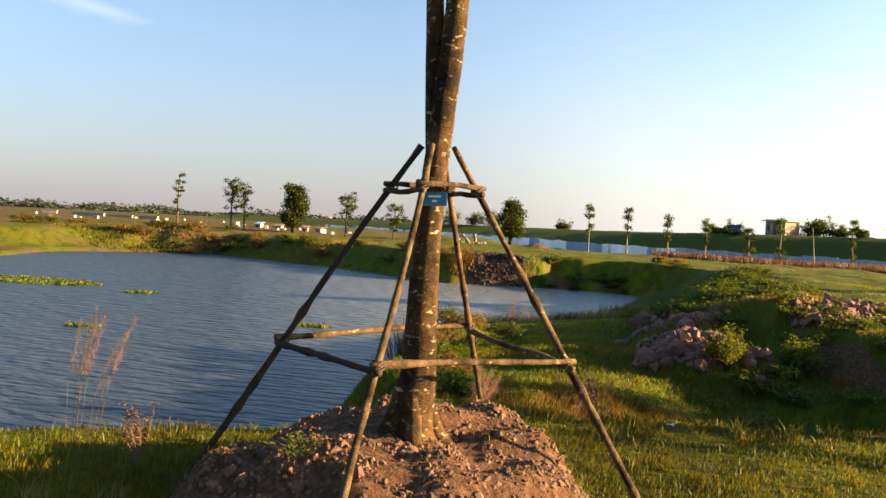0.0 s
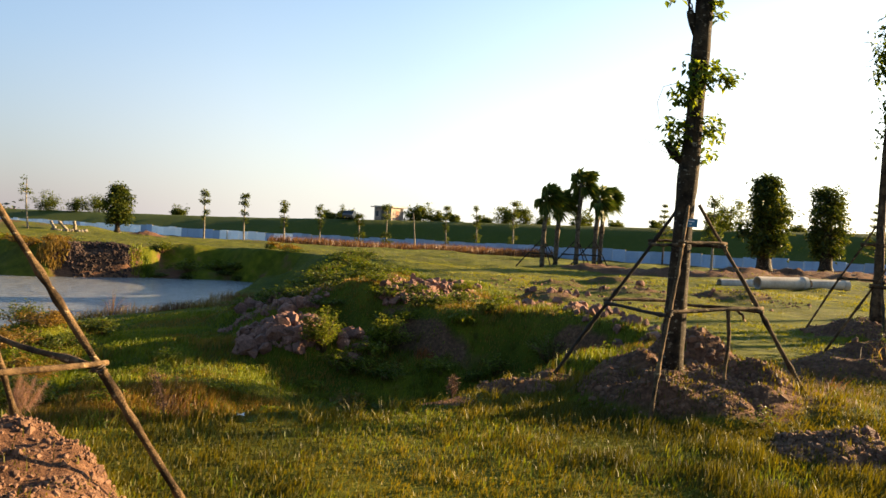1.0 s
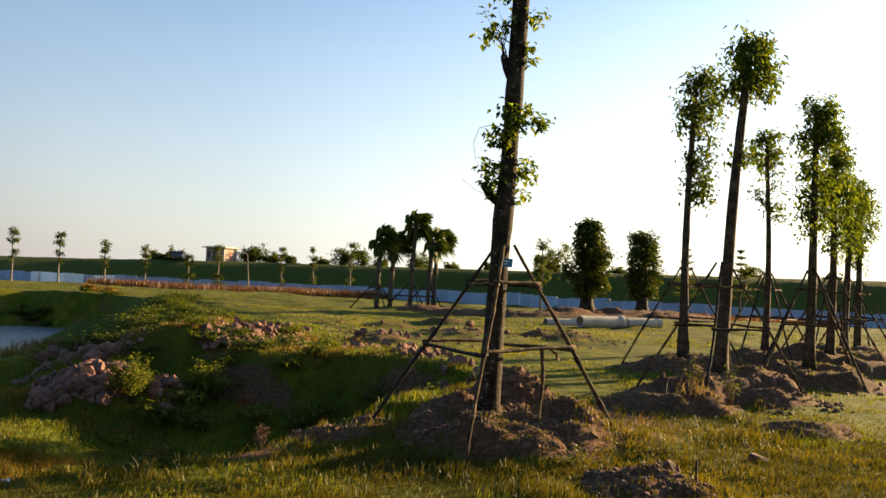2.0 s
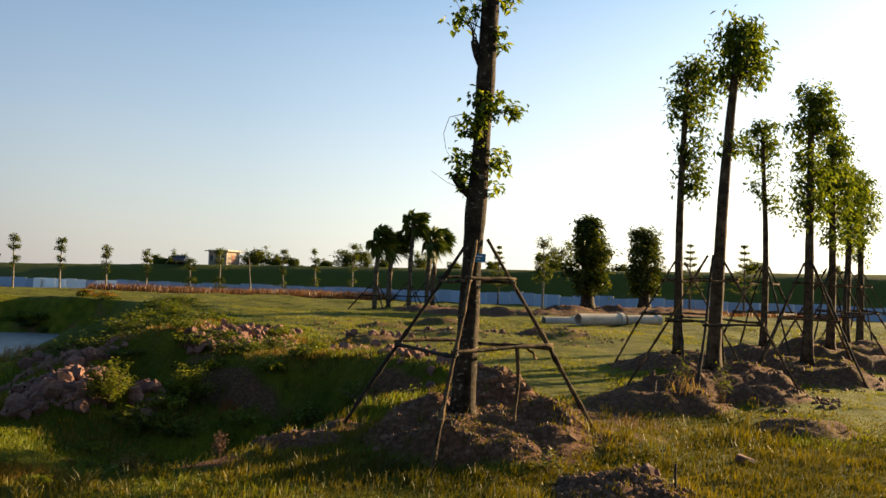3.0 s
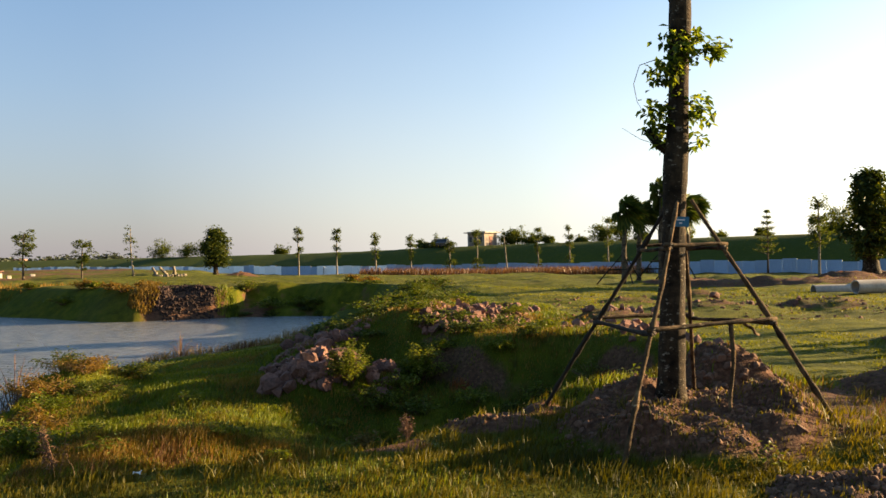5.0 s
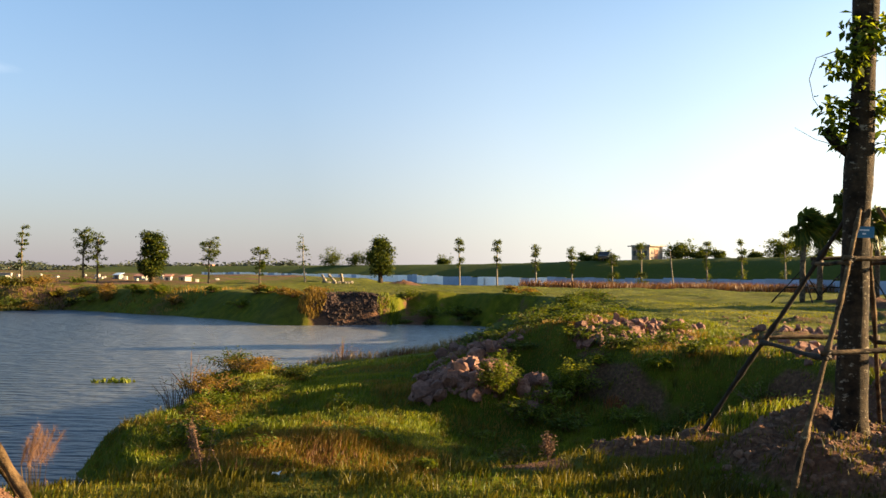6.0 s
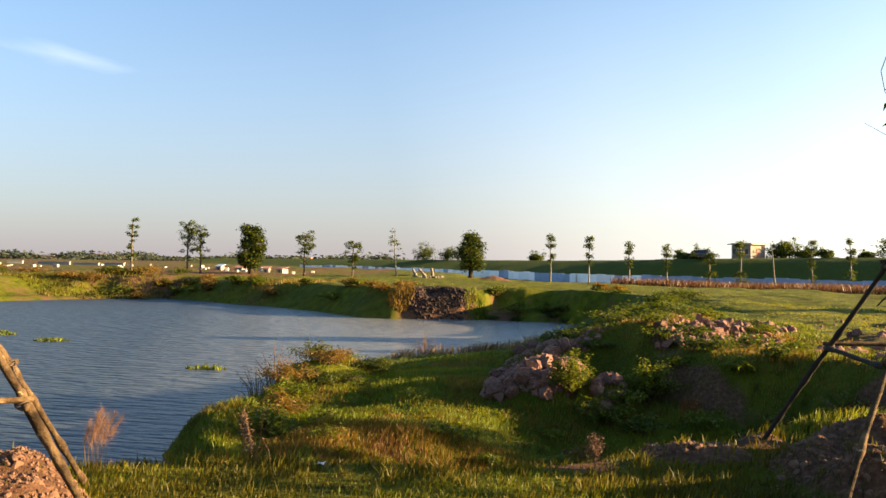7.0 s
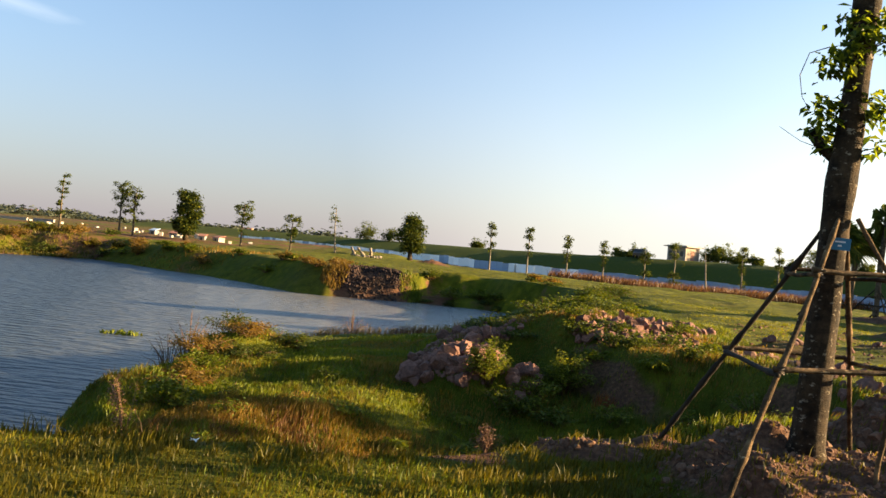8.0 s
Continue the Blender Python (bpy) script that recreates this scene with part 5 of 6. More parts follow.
pipe(20.04, 27.19, 22.3, 27.4, 0.24, "pale concrete pipe lying on rough ground, open end showing")
pipe(22.42, 27.32, 24.15, 27.35, 0.20, "smooth pale grey concrete pipe lying in line with another")
pipe(19.6, 29.0, 21.15, 28.9, 0.22, "pale concrete pipe half buried in soil", 0.20)


# ---- rocks ----
def rock_meshes(count, seed, material):
    out = []
    rng = random.Random(seed)
    for k in range(count):
        b = bmesh.new()
        for _ in range(17):
            v = Vector((rng.gauss(0, 1), rng.gauss(0, 1), rng.gauss(0, 1))).normalized()
            m = max(abs(v.x), abs(v.y), abs(v.z)) ** 0.45
            b.verts.new((v.x / m * rng.uniform(0.82, 1.0), v.y / m * rng.uniform(0.7, 0.85), v.z / m * rng.uniform(0.68, 0.8)))
        r = bmesh.ops.convex_hull(b, input=b.verts)
        bmesh.ops.delete(b, geom=[e for e in r["geom_interior"] if isinstance(e, bmesh.types.BMVert)], context="VERTS")
        me = bpy.data.meshes.new("rock")
        b.to_mesh(me)
        b.free()
        me.materials.append(material)
        out.append(me)
    return out


ROCKS = rock_meshes(10, 4, ROCK)


def rock_heap(label, blobs, count, seed, size):
    rng = random.Random(seed)
    cx, cy = blobs[0][0], blobs[0][1]
    z0 = ground_z(cx, cy)
    t = thing("rock_heap", label, "rocks", (cx, cy, z0))
    xs, ys = [], []
    for k in range(count):
        bx, by, rx, ry, turn = blobs[k % len(blobs)]
        a, r = rng.uniform(0, 6.3), math.sqrt(rng.random())
        u, v = rx * r * math.cos(a), ry * r * math.sin(a)
        xs.append(bx + u * math.cos(turn) - v * math.sin(turn))
        ys.append(by + u * math.sin(turn) + v * math.cos(turn))
    zs = land(np.array(xs), np.array(ys))[0]
    for x, y, z in zip(xs, ys, zs):
        s = size * rng.choice((0.45, 0.6, 0.8, 1.0, 1.2, 1.5))
        o = part("rock", ROCKS[rng.randrange(len(ROCKS))], None, t)
        o.location = (x - cx, y - cy, float(z) - z0 + s * rng.uniform(-0.1, 0.9))
        o.rotation_euler = (rng.uniform(0, 6.3), rng.uniform(0, 6.3), rng.uniform(0, 6.3))
        o.scale = (s * rng.uniform(0.8, 1.25), s * rng.uniform(0.8, 1.2), s * rng.uniform(0.8, 1.4))


rock_heap("heap of pinkish broken rocks in the grassy hollow", [(1.7, 17.9, 0.5, 0.5, 0.2), (2.3, 17.9, 0.5, 0.55, 0.2), (2.6, 18.7, 0.55, 0.5, 0.1), (2.0, 18.8, 0.7, 0.6, 0.3), (2.6, 19.6, 0.5, 0.7, 0.2), (2.5, 20.6, 0.5, 0.8, 0.1), (2.3, 21.8, 0.55, 0.9, 0.1), (1.7, 23.8, 0.6, 1.2, 0.1)], 300, 31, 0.132)
rock_heap("small heap of pinkish rocks between two shrubs", [(3.6, 17.8, 0.30, 0.4, 0), (3.75, 18.4, 0.28, 0.4, 0), (3.3, 19.6, 0.5, 0.4, 0)], 64, 34, 0.12)
rock_heap("long heap of pinkish rocks and clods along the rim", [(5.0, 20.2, 0.45, 0.5, 0.5), (5.5, 20.5, 0.7, 0.55, 0.9), (6.1, 21.4, 0.8, 0.6, 0.8), (6.9, 22.8, 0.9, 0.5, 0.8), (7.7, 24.2, 0.9, 0.5, 0.9)], 280, 32, 0.105)
rock_heap("scattered earth-coloured rocks along the rim of the hollow", [(8.2, 19.4, 1.0, 0.7, 0.4), (9.4, 18.2, 0.5, 1.0, 0), (10.4, 22.5, 1.5, 0.5, 0.3), (14.0, 23.8, 2.0, 0.6, -0.2), (8.6, 13.6, 0.5, 0.7, 0), (9.0, 15.2, 0.5, 1.3, 0), (8.7, 17.0, 0.5, 0.9, 0)], 130, 33, 0.11)


# ---- clods of soil on the mounds ----
def clods(cx, cy, r, count, size, seed, label, material=None, sunk=0.1):
    rng = random.Random(seed)
    hulls = [[tuple(v.co) for v in me.vertices] for me in ROCKS]
    polys = [[tuple(p.vertices) for p in me.polygons] for me in ROCKS]
    a = np.array([rng.uniform(0, 6.3) for _ in range(count)])
    d = np.array([r * math.sqrt(rng.random()) for _ in range(count)])
    xs, ys = cx + np.cos(a) * d, cy + np.sin(a) * d
    zs = land(xs, ys)[0]
    g = Geo()
    for x, y, z in zip(xs, ys, zs):
        k = rng.randrange(len(hulls))
        s = size * rng.choice((0.35, 0.5, 0.6, 0.8, 1.0, 1.5))
        m = pose(float(x), float(y), float(z) - s * sunk, rng.uniform(0, 360), rng.uniform(0, 360), rng.uniform(0, 360))
        g.add([m @ (Vector(v) * s) for v in hulls[k]], polys[k])
    ob = part("soil_clods", g, material or CLOD, smooth=False)
    tagged(ob, label, "soil clods", kind="stuff")


clods(-0.34, 5.40, 1.45, 4200, 0.014, 51, "dry reddish soil clods heaped round the twin-stemmed tree")
clods(6.16, 8.9, 1.15, 420, 0.046, 64, "large broken lumps of soil on the mound of the shooting tree", None, 0.5)
clods(-0.2, 5.3, 1.3, 800, 0.034, 65, "large broken lumps of soil on the mound of the twin-stemmed tree", None, 0.5)
clods(6.13, 8.85, 1.15, 1100, 0.024, 52, "dry reddish soil clods heaped round the shooting tree")
clods(6.55, 6.75, 0.6, 520, 0.03, 53, "small pile of dry soil clods in the grass")
clods(11.9, 11.2, 1.8, 500, 0.045, 54, "dry soil clods round a tall row tree")
clods(14.6, 13.4, 2.6, 500, 0.05, 55, "dry soil clods round the tall row trees")
clods(7.8, 11.2, 0.8, 330, 0.05, 56, "lumps of soil behind the shooting tree")
clods(7.6, 13.4, 1.5, 420, 0.085, 66, "brown lumps of soil on the bank behind the shooting tree", None, 0.4)
clods(13.5, 24.5, 5.5, 420, 0.055, 57, "lumps of soil scattered over the far meadow")
clods(2.3, 18.5, 1.1, 800, 0.07, 58, "small rubble among the pinkish rocks", ROCK)
clods(2.1, 21.8, 1.4, 800, 0.075, 60, "small rubble behind the pinkish rocks", ROCK)
clods(6.0, 21.4, 1.4, 700, 0.065, 61, "small rubble along the rim", ROCK)
clods(-7.4, 51.8, 1.8, 1100, 0.10, 62, "reddish rubble on the broken bank across the pond", CLIFF)
clods(-9.2, 51.7, 0.9, 420, 0.10, 63, "sunlit orange rubble beside the broken bank", CLIFF)
clods(4.4, 9.75, 0.42, 260, 0.032, 59, "crumbled soil on the bank above the hollow")


# ---- grass ----
def blade_mesh(name, xs, ys, zs, height, width, seed, material, label, lean=0.5, wind=(0.25, 0.0)):
    """Bent blades, three faces each, one mesh."""
    rs = np.random.RandomState(seed)
    n = len(xs)
    a = rs.uniform(0, 2 * np.pi, n)
    sx, sy = np.cos(a), np.sin(a)
    b = rs.uniform(0, 2 * np.pi, n)
    tilt = rs.uniform(0.1, 1.0, n) * lean * height
    lx, ly = np.cos(b) * tilt + wind[0] * height * rs.uniform(0.2, 1, n), np.sin(b) * tilt + wind[1] * height
    w = width * 0.5
    base = np.stack([xs, ys, zs - 0.01], -1)
    side = np.stack([sx * w, sy * w, np.zeros(n)], -1)
    mid = base + np.stack([lx * 0.35, ly * 0.35, height * 0.58], -1)
    tip = base + np.stack([lx, ly, height * 0.97], -1)
    v = np.stack([base - side, base + side, mid - side * 0.75, mid + side * 0.75, tip], 1).reshape(-1, 3)
    k = (np.arange(n) * 5)[:, None]
    f = np.concatenate([k + (0, 1, 3), k + (0, 3, 2), k + (2, 3, 4)], 1).reshape(-1, 3)
    me = bpy.data.meshes.new(name)
    me.vertices.add(len(v))
    me.vertices.foreach_set("co", v.ravel())
    me.loops.add(f.size)
    me.loops.foreach_set("vertex_index", f.ravel().astype(np.int32))
    me.polygons.add(len(f))
    me.polygons.foreach_set("loop_start", np.arange(0, f.size, 3, dtype=np.int32))
    me.update(calc_edges=True)
    me.materials.append(material)
    ob = new(name, me)
    return tagged(ob, label, "grass", kind="stuff")


def scatter(n, near, far, seed, az=(-70, 84)):
    """Places spread evenly in the logarithm of their distance over the meadow's wedge."""
    rs = np.random.RandomState(seed)
    d = near * (far / near) ** rs.uniform(0, 1, n)
    a = np.radians(rs.uniform(az[0], az[1], n))
    # thinner towards the wedge's sides and under the walker's feet
    deg = np.degrees(a)
    ok = rs.uniform(0, 1, n) < smooth(az[0], az[0] + 20, deg) * smooth(az[1], az[1] - 20, deg) * np.clip(d / 2.6, 0, 1) ** 2
    d, a = d[ok], a[ok]
    return 2.4 + d * np.sin(a), 0.6 + d * np.cos(a), d, rs


def meadow(n, near, far, seed, h, w_per_m, keep_soil, mats):
    x, y, d, rs = scatter(n, near, far, seed)
    n = len(x)
    z, soil, lush = land(x, y)
    tufts = smooth(0.02, 0.22, fbm(x, y, 0.8, 55, 2))
    ok = (z > WATER_Z + 0.03) & (rs.uniform(0, 1, n) > soil * keep_soil * (1 - 0.7 * tufts))
    df, _ = line_dist(x, y, FENCE, False)
    ok &= (df > 0.5)
    x, y, z, d, lush = x[ok], y[ok], z[ok], d[ok], lush[ok]
    clump = np.clip(0.5 + 1.1 * fbm(x, y, 0.55, seed + 3, 3) + 0.8 * fbm(x, y, 2.8, seed + 7, 2), 0.05, 1.4)
    hh = h * (0.35 + clump ** 2) * rs.uniform(0.6, 1.25, len(x)) * (1 + 0.55 * lush)
    hh = hh * (1 - 0.75 * smooth(1.5, 1.2, np.hypot(x + 0.34, y - 5.4)))
    ww = w_per_m * d * rs.uniform(0.6, 1.4, len(x)) + 0.003
    green = lush > 0.35
    for mask, mat, label in ((~green, mats[0], "sunlit yellow-green meadow grass with dry blades"), (green, mats[1], "lush dark green grass in the hollow by the pond")):
        blade_mesh("grass", x[mask], y[mask], z[mask], hh[mask], ww[mask], seed + 1, mat, label)


def trodden(n, seed):
    """Short grass on the worn strip where one walks."""
    rs = np.random.RandomState(seed)
    x, y = rs.uniform(-4.0, 9.5, n), rs.uniform(-5.0, 5.0, n)
    z, soil, lush = land(x, y)
    ok = rs.uniform(0, 1, n) > soil * 0.93
    x, y, z = x[ok], y[ok], z[ok]
    blade_mesh("grass", x, y, z, 0.07 * rs.uniform(0.5, 1.4, len(x)), rs.uniform(0.004, 0.009, len(x)), seed + 1, GRASS, "short trodden yellow-green grass along the bank")


trodden(42000, 905)
meadow(370000, 0.9, 13, 900, 0.105, 0.0010, 0.93, (GRASS, GRASS_LUSH))
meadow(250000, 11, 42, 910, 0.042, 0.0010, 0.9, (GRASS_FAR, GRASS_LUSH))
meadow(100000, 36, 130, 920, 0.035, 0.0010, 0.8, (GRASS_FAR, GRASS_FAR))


def sward(n, seed, x0, x1, y0, y1, height, width, mats):
    """Close-grown short grass, in patches of two tones."""
    rs = np.random.RandomState(seed)
    x, y = rs.uniform(x0, x1, n), rs.uniform(y0, y1, n)
    z, soil, lush = land(x, y)
    ok = (z > WATER_Z + 0.04) & (rs.uniform(0, 1, n) > soil * 1.12)
    x, y, z = x[ok], y[ok], z[ok]
    dry = fbm(x, y, 1.3, 57, 3) + rs.uniform(-0.2, 0.2, len(x)) > 0.16
    hh = height * rs.uniform(0.5, 1.4, len(x)) * (0.7 + 1.3 * np.clip(fbm(x, y, 0.9, 58, 3) + 0.3, 0, 1))
    for mask, mat, label in ((~dry, mats[0], "short green grass growing close over the ground"), (dry, mats[1], "patches of drier grass growing close over the ground")):
        blade_mesh("grass", x[mask], y[mask], z[mask], hh[mask], width * rs.uniform(0.6, 1.4, int(mask.sum())), seed + 1, mat, label)


def tufts(n, seed, x0, x1, y0, y1, height, label):
    """Bunches of longer blades leaning out of one root."""
    rs = np.random.RandomState(seed)
    cx, cy = rs.uniform(x0, x1, n), rs.uniform(y0, y1, n)
    z, soil, lush = land(cx, cy)
    keep = (z > WATER_Z + 0.1) & (rs.uniform(0, 1, n) > soil * 1.15)
    cx, cy = cx[keep], cy[keep]
    x = np.repeat(cx, 16) + rs.normal(0, 0.035, len(cx) * 16)
    y = np.repeat(cy, 16) + rs.normal(0, 0.035, len(cx) * 16)
    size = np.repeat(rs.uniform(0.5, 1.4, len(cx)), 16) * rs.uniform(0.6, 1.2, len(x))
    blade_mesh("grass_tufts", x, y, land(x, y)[0], height * size, rs.uniform(0.006, 0.012, len(x)), seed + 1, GRASS, label, 0.9)


sward(120000, 940, -6.5, 9.0, 10.5, 27.0, 0.075, 0.016, (GRASS_LUSH, BROWN_GRASS))
sward(26000, 942, -1.6, 3.4, 11.0, 14.8, 0.13, 0.012, (BROWN_GRASS, REED))
sward(62000, 944, -3.5, 10.5, 2.6, 10.2, 0.055, 0.008, (GRASS, GRASS_LUSH))
tufts(1700, 930, -3.0, 10.5, 1.8, 10.5, 0.078, "longer yellow-green grass tufts in the meadow")
tufts(420, 932, 5.7, 7.8, 7.2, 8.4, 0.06, "short grass at the foot of the soil mound")
tufts(1500, 931, -4.0, 9.0, 8.0, 19.0, 0.15, "ragged grass tufts in the hollow")


def reeds(cx, cy, rx, ry, count, height, seed, label, material=None, width=0.012):
    rs = np.random.RandomState(seed)
    a, r = rs.uniform(0, 6.28, count), np.sqrt(rs.uniform(0, 1, count))
    x, y = cx + rx * r * np.cos(a), cy + ry * r * np.sin(a)
    z = land(x, y)[0]
    ok = z > WATER_Z - 0.12
    x, y, z = x[ok], y[ok], z[ok]
    ob = blade_mesh("dry_reeds", x, y, z, height * rs.uniform(0.5, 1.2, len(x)), np.full(len(x), width) * rs.uniform(0.6, 1.4, len(x)), seed + 1, material or REED, label, 0.7)
    ob["category"] = "reeds"


reeds(-1.2, 33.8, 1.8, 1.2, 130, 0.45, 61, "dry pinkish reeds on the pond's edge", DRY, 0.02)
reeds(-3.6, 31.4, 1.2, 0.7, 50, 0.5, 62, "thin dry reeds on the low shore", DRY, 0.02)
reeds(0.3, 38.5, 0.7, 2.0, 110, 0.45, 63, "dry reddish reeds beside the pond's arm", DRY, 0.025)
reeds(-4.4, 23.6, 0.7, 0.9, 260, 0.4, 64, "dry orange grass on the low shore", None, 0.025)


def plume_grass(x, y, spread, height, stems, seed, label):
    """Thin stalks, each with a feathery plume over its upper part, blown to one side."""
    rng = random.Random(seed)
    t = thing("plumed_grass", label, "grass", (x, y, ground_z(x, y)))
    for k in range(stems):
        a, r = rng.uniform(0, 6.3), spread * math.sqrt(rng.random())
        root = Vector((math.cos(a) * r * 0.5, math.sin(a) * r * 0.5, -0.03))
        tip = Vector((math.cos(a) * r + 0.16 * height, math.sin(a) * r, height * rng.uniform(0.75, 1.05)))
        mid = root.lerp(tip, 0.5) + Vector((-0.04, 0, 0.05))
        stalk = part("stalk", Geo().add(*tube([root, mid, tip], [0.0022, 0.0016, 0.0008], 4)), DRY, t)
        g = Geo()
        for _ in range(240):
            u = rng.uniform(0.55, 1.0)
            p = mid.lerp(tip, (u - 0.5) * 2) if u > 0.5 else root.lerp(mid, u * 2)
            d = Vector((rng.gauss(0.5, 0.6), rng.gauss(0, 0.6), rng.gauss(0.3, 0.6))).normalized() * rng.uniform(0.03, 0.10)
            side = d.cross(Vector((0, 0, 1))).normalized() * 0.0011
            g.add([p - side, p + side, p + d], [(0, 1, 2)])
        part("plume", g, PLUME, stalk, smooth=False)


plume_grass(-0.30, 7.6, 0.14, 0.50, 14, 65, "tuft of pinkish plumed grass on the bank")
plume_grass(-2.98, 5.75, 0.30, 1.10, 9, 66, "tall thin pinkish plumed grass on the bank")
reeds(-2.0, 4.8, 0.12, 0.10, 26, 0.24, 80, "pale grass seed heads on the bank", DRY, 0.006)
reeds(-2.5, 4.75, 0.10, 0.10, 18, 0.24, 81, "pale grass seed heads beside the path", DRY, 0.006)
reeds(0.95, 8.35, 0.10, 0.10, 20, 0.28, 67, "dry brown weed on the bank", None, 0.004)
reeds(2.2, 12.8, 2.6, 1.0, 420, 0.17, 68, "patch of reddish dry grass in the hollow", None, 0.012)
reeds(5.0, 12.9, 1.8, 0.6, 260, 0.18, 69, "patch of brown dry grass at the foot of the bank", None, 0.018)
reeds(5.15, 17.6, 0.22, 0.2, 120, 0.24, 70, "rust-red dry grass by the rocks", RUST, 0.014)
reeds(20, 90, 17, 4.5, 6200, 0.95, 71, "long belt of reddish dry grass before the fence", None, 0.08)
reeds(55, 55, 12, 8, 2600, 0.6, 72, "reddish dry grass by the fence", None, 0.08)
reeds(-24, 62.5, 6, 3, 700, 0.3, 73, "brownish dry grass along the far shore", BROWN_GRASS, 0.06)
reeds(-44, 66, 9, 4, 2600, 0.35, 74, "brownish dry grass on the far shore", GRASS, 0.07)
reeds(8.4, 9.1, 0.10, 0.10, 18, 0.22, 75, "small dry weed beside the soil mound", None, 0.009)
reeds(10.2, 10.3, 0.3, 0.3, 40, 0.35, 76, "upright dry weeds beside the row tree's mound", DRY, 0.010)


def shrub(x, y, r, h, seed, label, leaves=700, leaf=0.075, mat=None):
    """Many thin stems with small leaves, loose outline."""
    rng = random.Random(seed)
    z = ground_z(x, y)
    t = thing("shrub", label, "shrub", (x, y, z))
    wood, crown = Geo(), Geo()
    cs = []
    stems, thin = 26, min(1.0, r * h * 2.2)
    for k in range(stems):
        a, q = rng.uniform(0, 6.3), math.sqrt(rng.random())
        tip = Vector((math.cos(a) * r * q, math.sin(a) * r * q, h * (1.05 - 0.55 * q * q) * rng.uniform(0.75, 1.15)))
        midp = tip * 0.5 + Vector((0, 0, 0.12 * h))
        wood.add(*tube([(0.15 * tip.x, 0.15 * tip.y, -0.05), midp, tip], [0.012 * thin, 0.008 * thin, 0.003 * thin], 4))
        for _ in range(int(leaves / stems)):
            u = rng.uniform(0.35, 1.05)
            p = midp.lerp(tip, (u - 0.5) * 2) if u > 0.5 else midp * (u * 2)
            cs.append(p + Vector((rng.gauss(0, 0.09 * r), rng.gauss(0, 0.09 * r), rng.gauss(0, 0.08 * h))))
    leaf_cloud(crown, cs, leaf, rng, 0.0, (0.15, 0), 0.45)
    part("stem_tangle", wood, TWIG, t)["kind"] = "stuff"
    part("foliage", crown, mat or SHRUB, t, smooth=False)


shrub(2.95, 17.55, 0.5, 0.8, 81, "light green leafy shrub growing among the rocks", 2000, 0.075, SHRUB_PALE)
shrub(4.4, 18.3, 0.62, 0.75, 82, "yellow-green leafy shrub growing beside the rocks", 2600, 0.08, SHRUB_PALE)
shrub(-3.2, 22.4, 0.7, 0.65, 83, "green bushy shrub on the low shore", 800)
shrub(-4.9, 21.2, 0.8, 1.2, 84, "sparse twiggy shrub leaning over the water", 150)
shrub(-4.7, 18.6, 0.5, 0.6, 85, "sparse light green shrub at the water's edge", 220)
shrub(-3.4, 31.6, 0.7, 0.9, 86, "bare twiggy shrub on the low shore", 60)
shrub(7.6, 16.4, 0.7, 0.6, 87, "loose green shrub at the foot of the far slope", 500)
shrub(6.6, 15.0, 0.5, 0.5, 88, "pale green herb clump in the hollow", 350)
shrub(-0.78, 4.72, 0.2, 0.15, 89, "small green weed on the soil mound", 130, 0.035)
shrub(6.35, 7.55, 0.12, 0.22, 90, "small green weed sprouting from the soil mound", 60, 0.06)
shrub(10.2, 10.15, 0.16, 0.62, 92, "thin upright leafy weed beside the row tree's mound", 90, 0.07)
shrub(10.75, 9.95, 0.18, 0.55, 93, "thin upright leafy weed on the row tree's mound", 90, 0.07)
shrub(0.95, 4.55, 0.2, 0.15, 91, "low creeping weed beside the mound", 110, 0.045)
for k, (tx, ty, tr, th) in enumerate([(-3.7, 20.9, 0.7, 0.5), (-3.4, 18.7, 0.7, 0.5), (-2.7, 17.3, 0.6, 0.4), (-3.9, 23.3, 0.7, 0.5), (-2.4, 15.8, 0.6, 0.4), (-2.0, 14.4, 0.5, 0.35), (-1.9, 20.6, 0.6, 0.35), (-2.9, 20.2, 0.8, 0.4), (-3.2, 21.8, 0.7, 0.4), (-2.4, 19.0, 0.7, 0.3)]):
    shrub(tx, ty, tr, th, 460 + k, "tangled green tussock on the pond's near shore", 900, 0.09, (LEAF_FAR, BROWN_GRASS, GRASS_LUSH)[k % 3])
reeds(-9.9, 51.4, 0.9, 0.9, 700, 0.45, 77, "yellow-brown grass beside the broken bank", BROWN_GRASS, 0.05)
reeds(-5.0, 52.0, 0.8, 0.8, 420, 0.35, 78, "tall green grass beside the broken bank", GRASS_LUSH, 0.05)
shrub(-4.6, 19.6, 0.7, 1.1, 470, "thin twiggy shrub with sparse leaves leaning over the water", 130, 0.06)
reeds(-3.9, 23.6, 0.5, 0.5, 160, 0.5, 79, "orange dry weed on the pond's near shore", None, 0.02)
for k, (tx, ty) in enumerate([(-2.6, 31.8), (-1.6, 33.2), (-0.7, 34.0), (0.3, 34.8), (0.9, 37.0), (-4.0, 30.2)]):
    reeds(tx, ty, 0.8, 0.6, 260, 0.36, 480 + k, "orange-brown dry grass along the edge of the pond's arm", (DRY, REED, BROWN_GRASS)[k % 3], 0.018)
rng_b = random.Random(23)
for k in range(13):
    tx, ty = rng_b.uniform(3.8, 7.4), rng_b.uniform(17.2, 22.0)
    shrub(tx, ty, rng_b.uniform(0.3, 0.6), rng_b.uniform(0.2, 0.4), 500 + k, "ragged green tussock growing between the rocks", 420, 0.09, LEAF_FAR if k % 3 else GRASS_LUSH)
rng_r = random.Random(29)
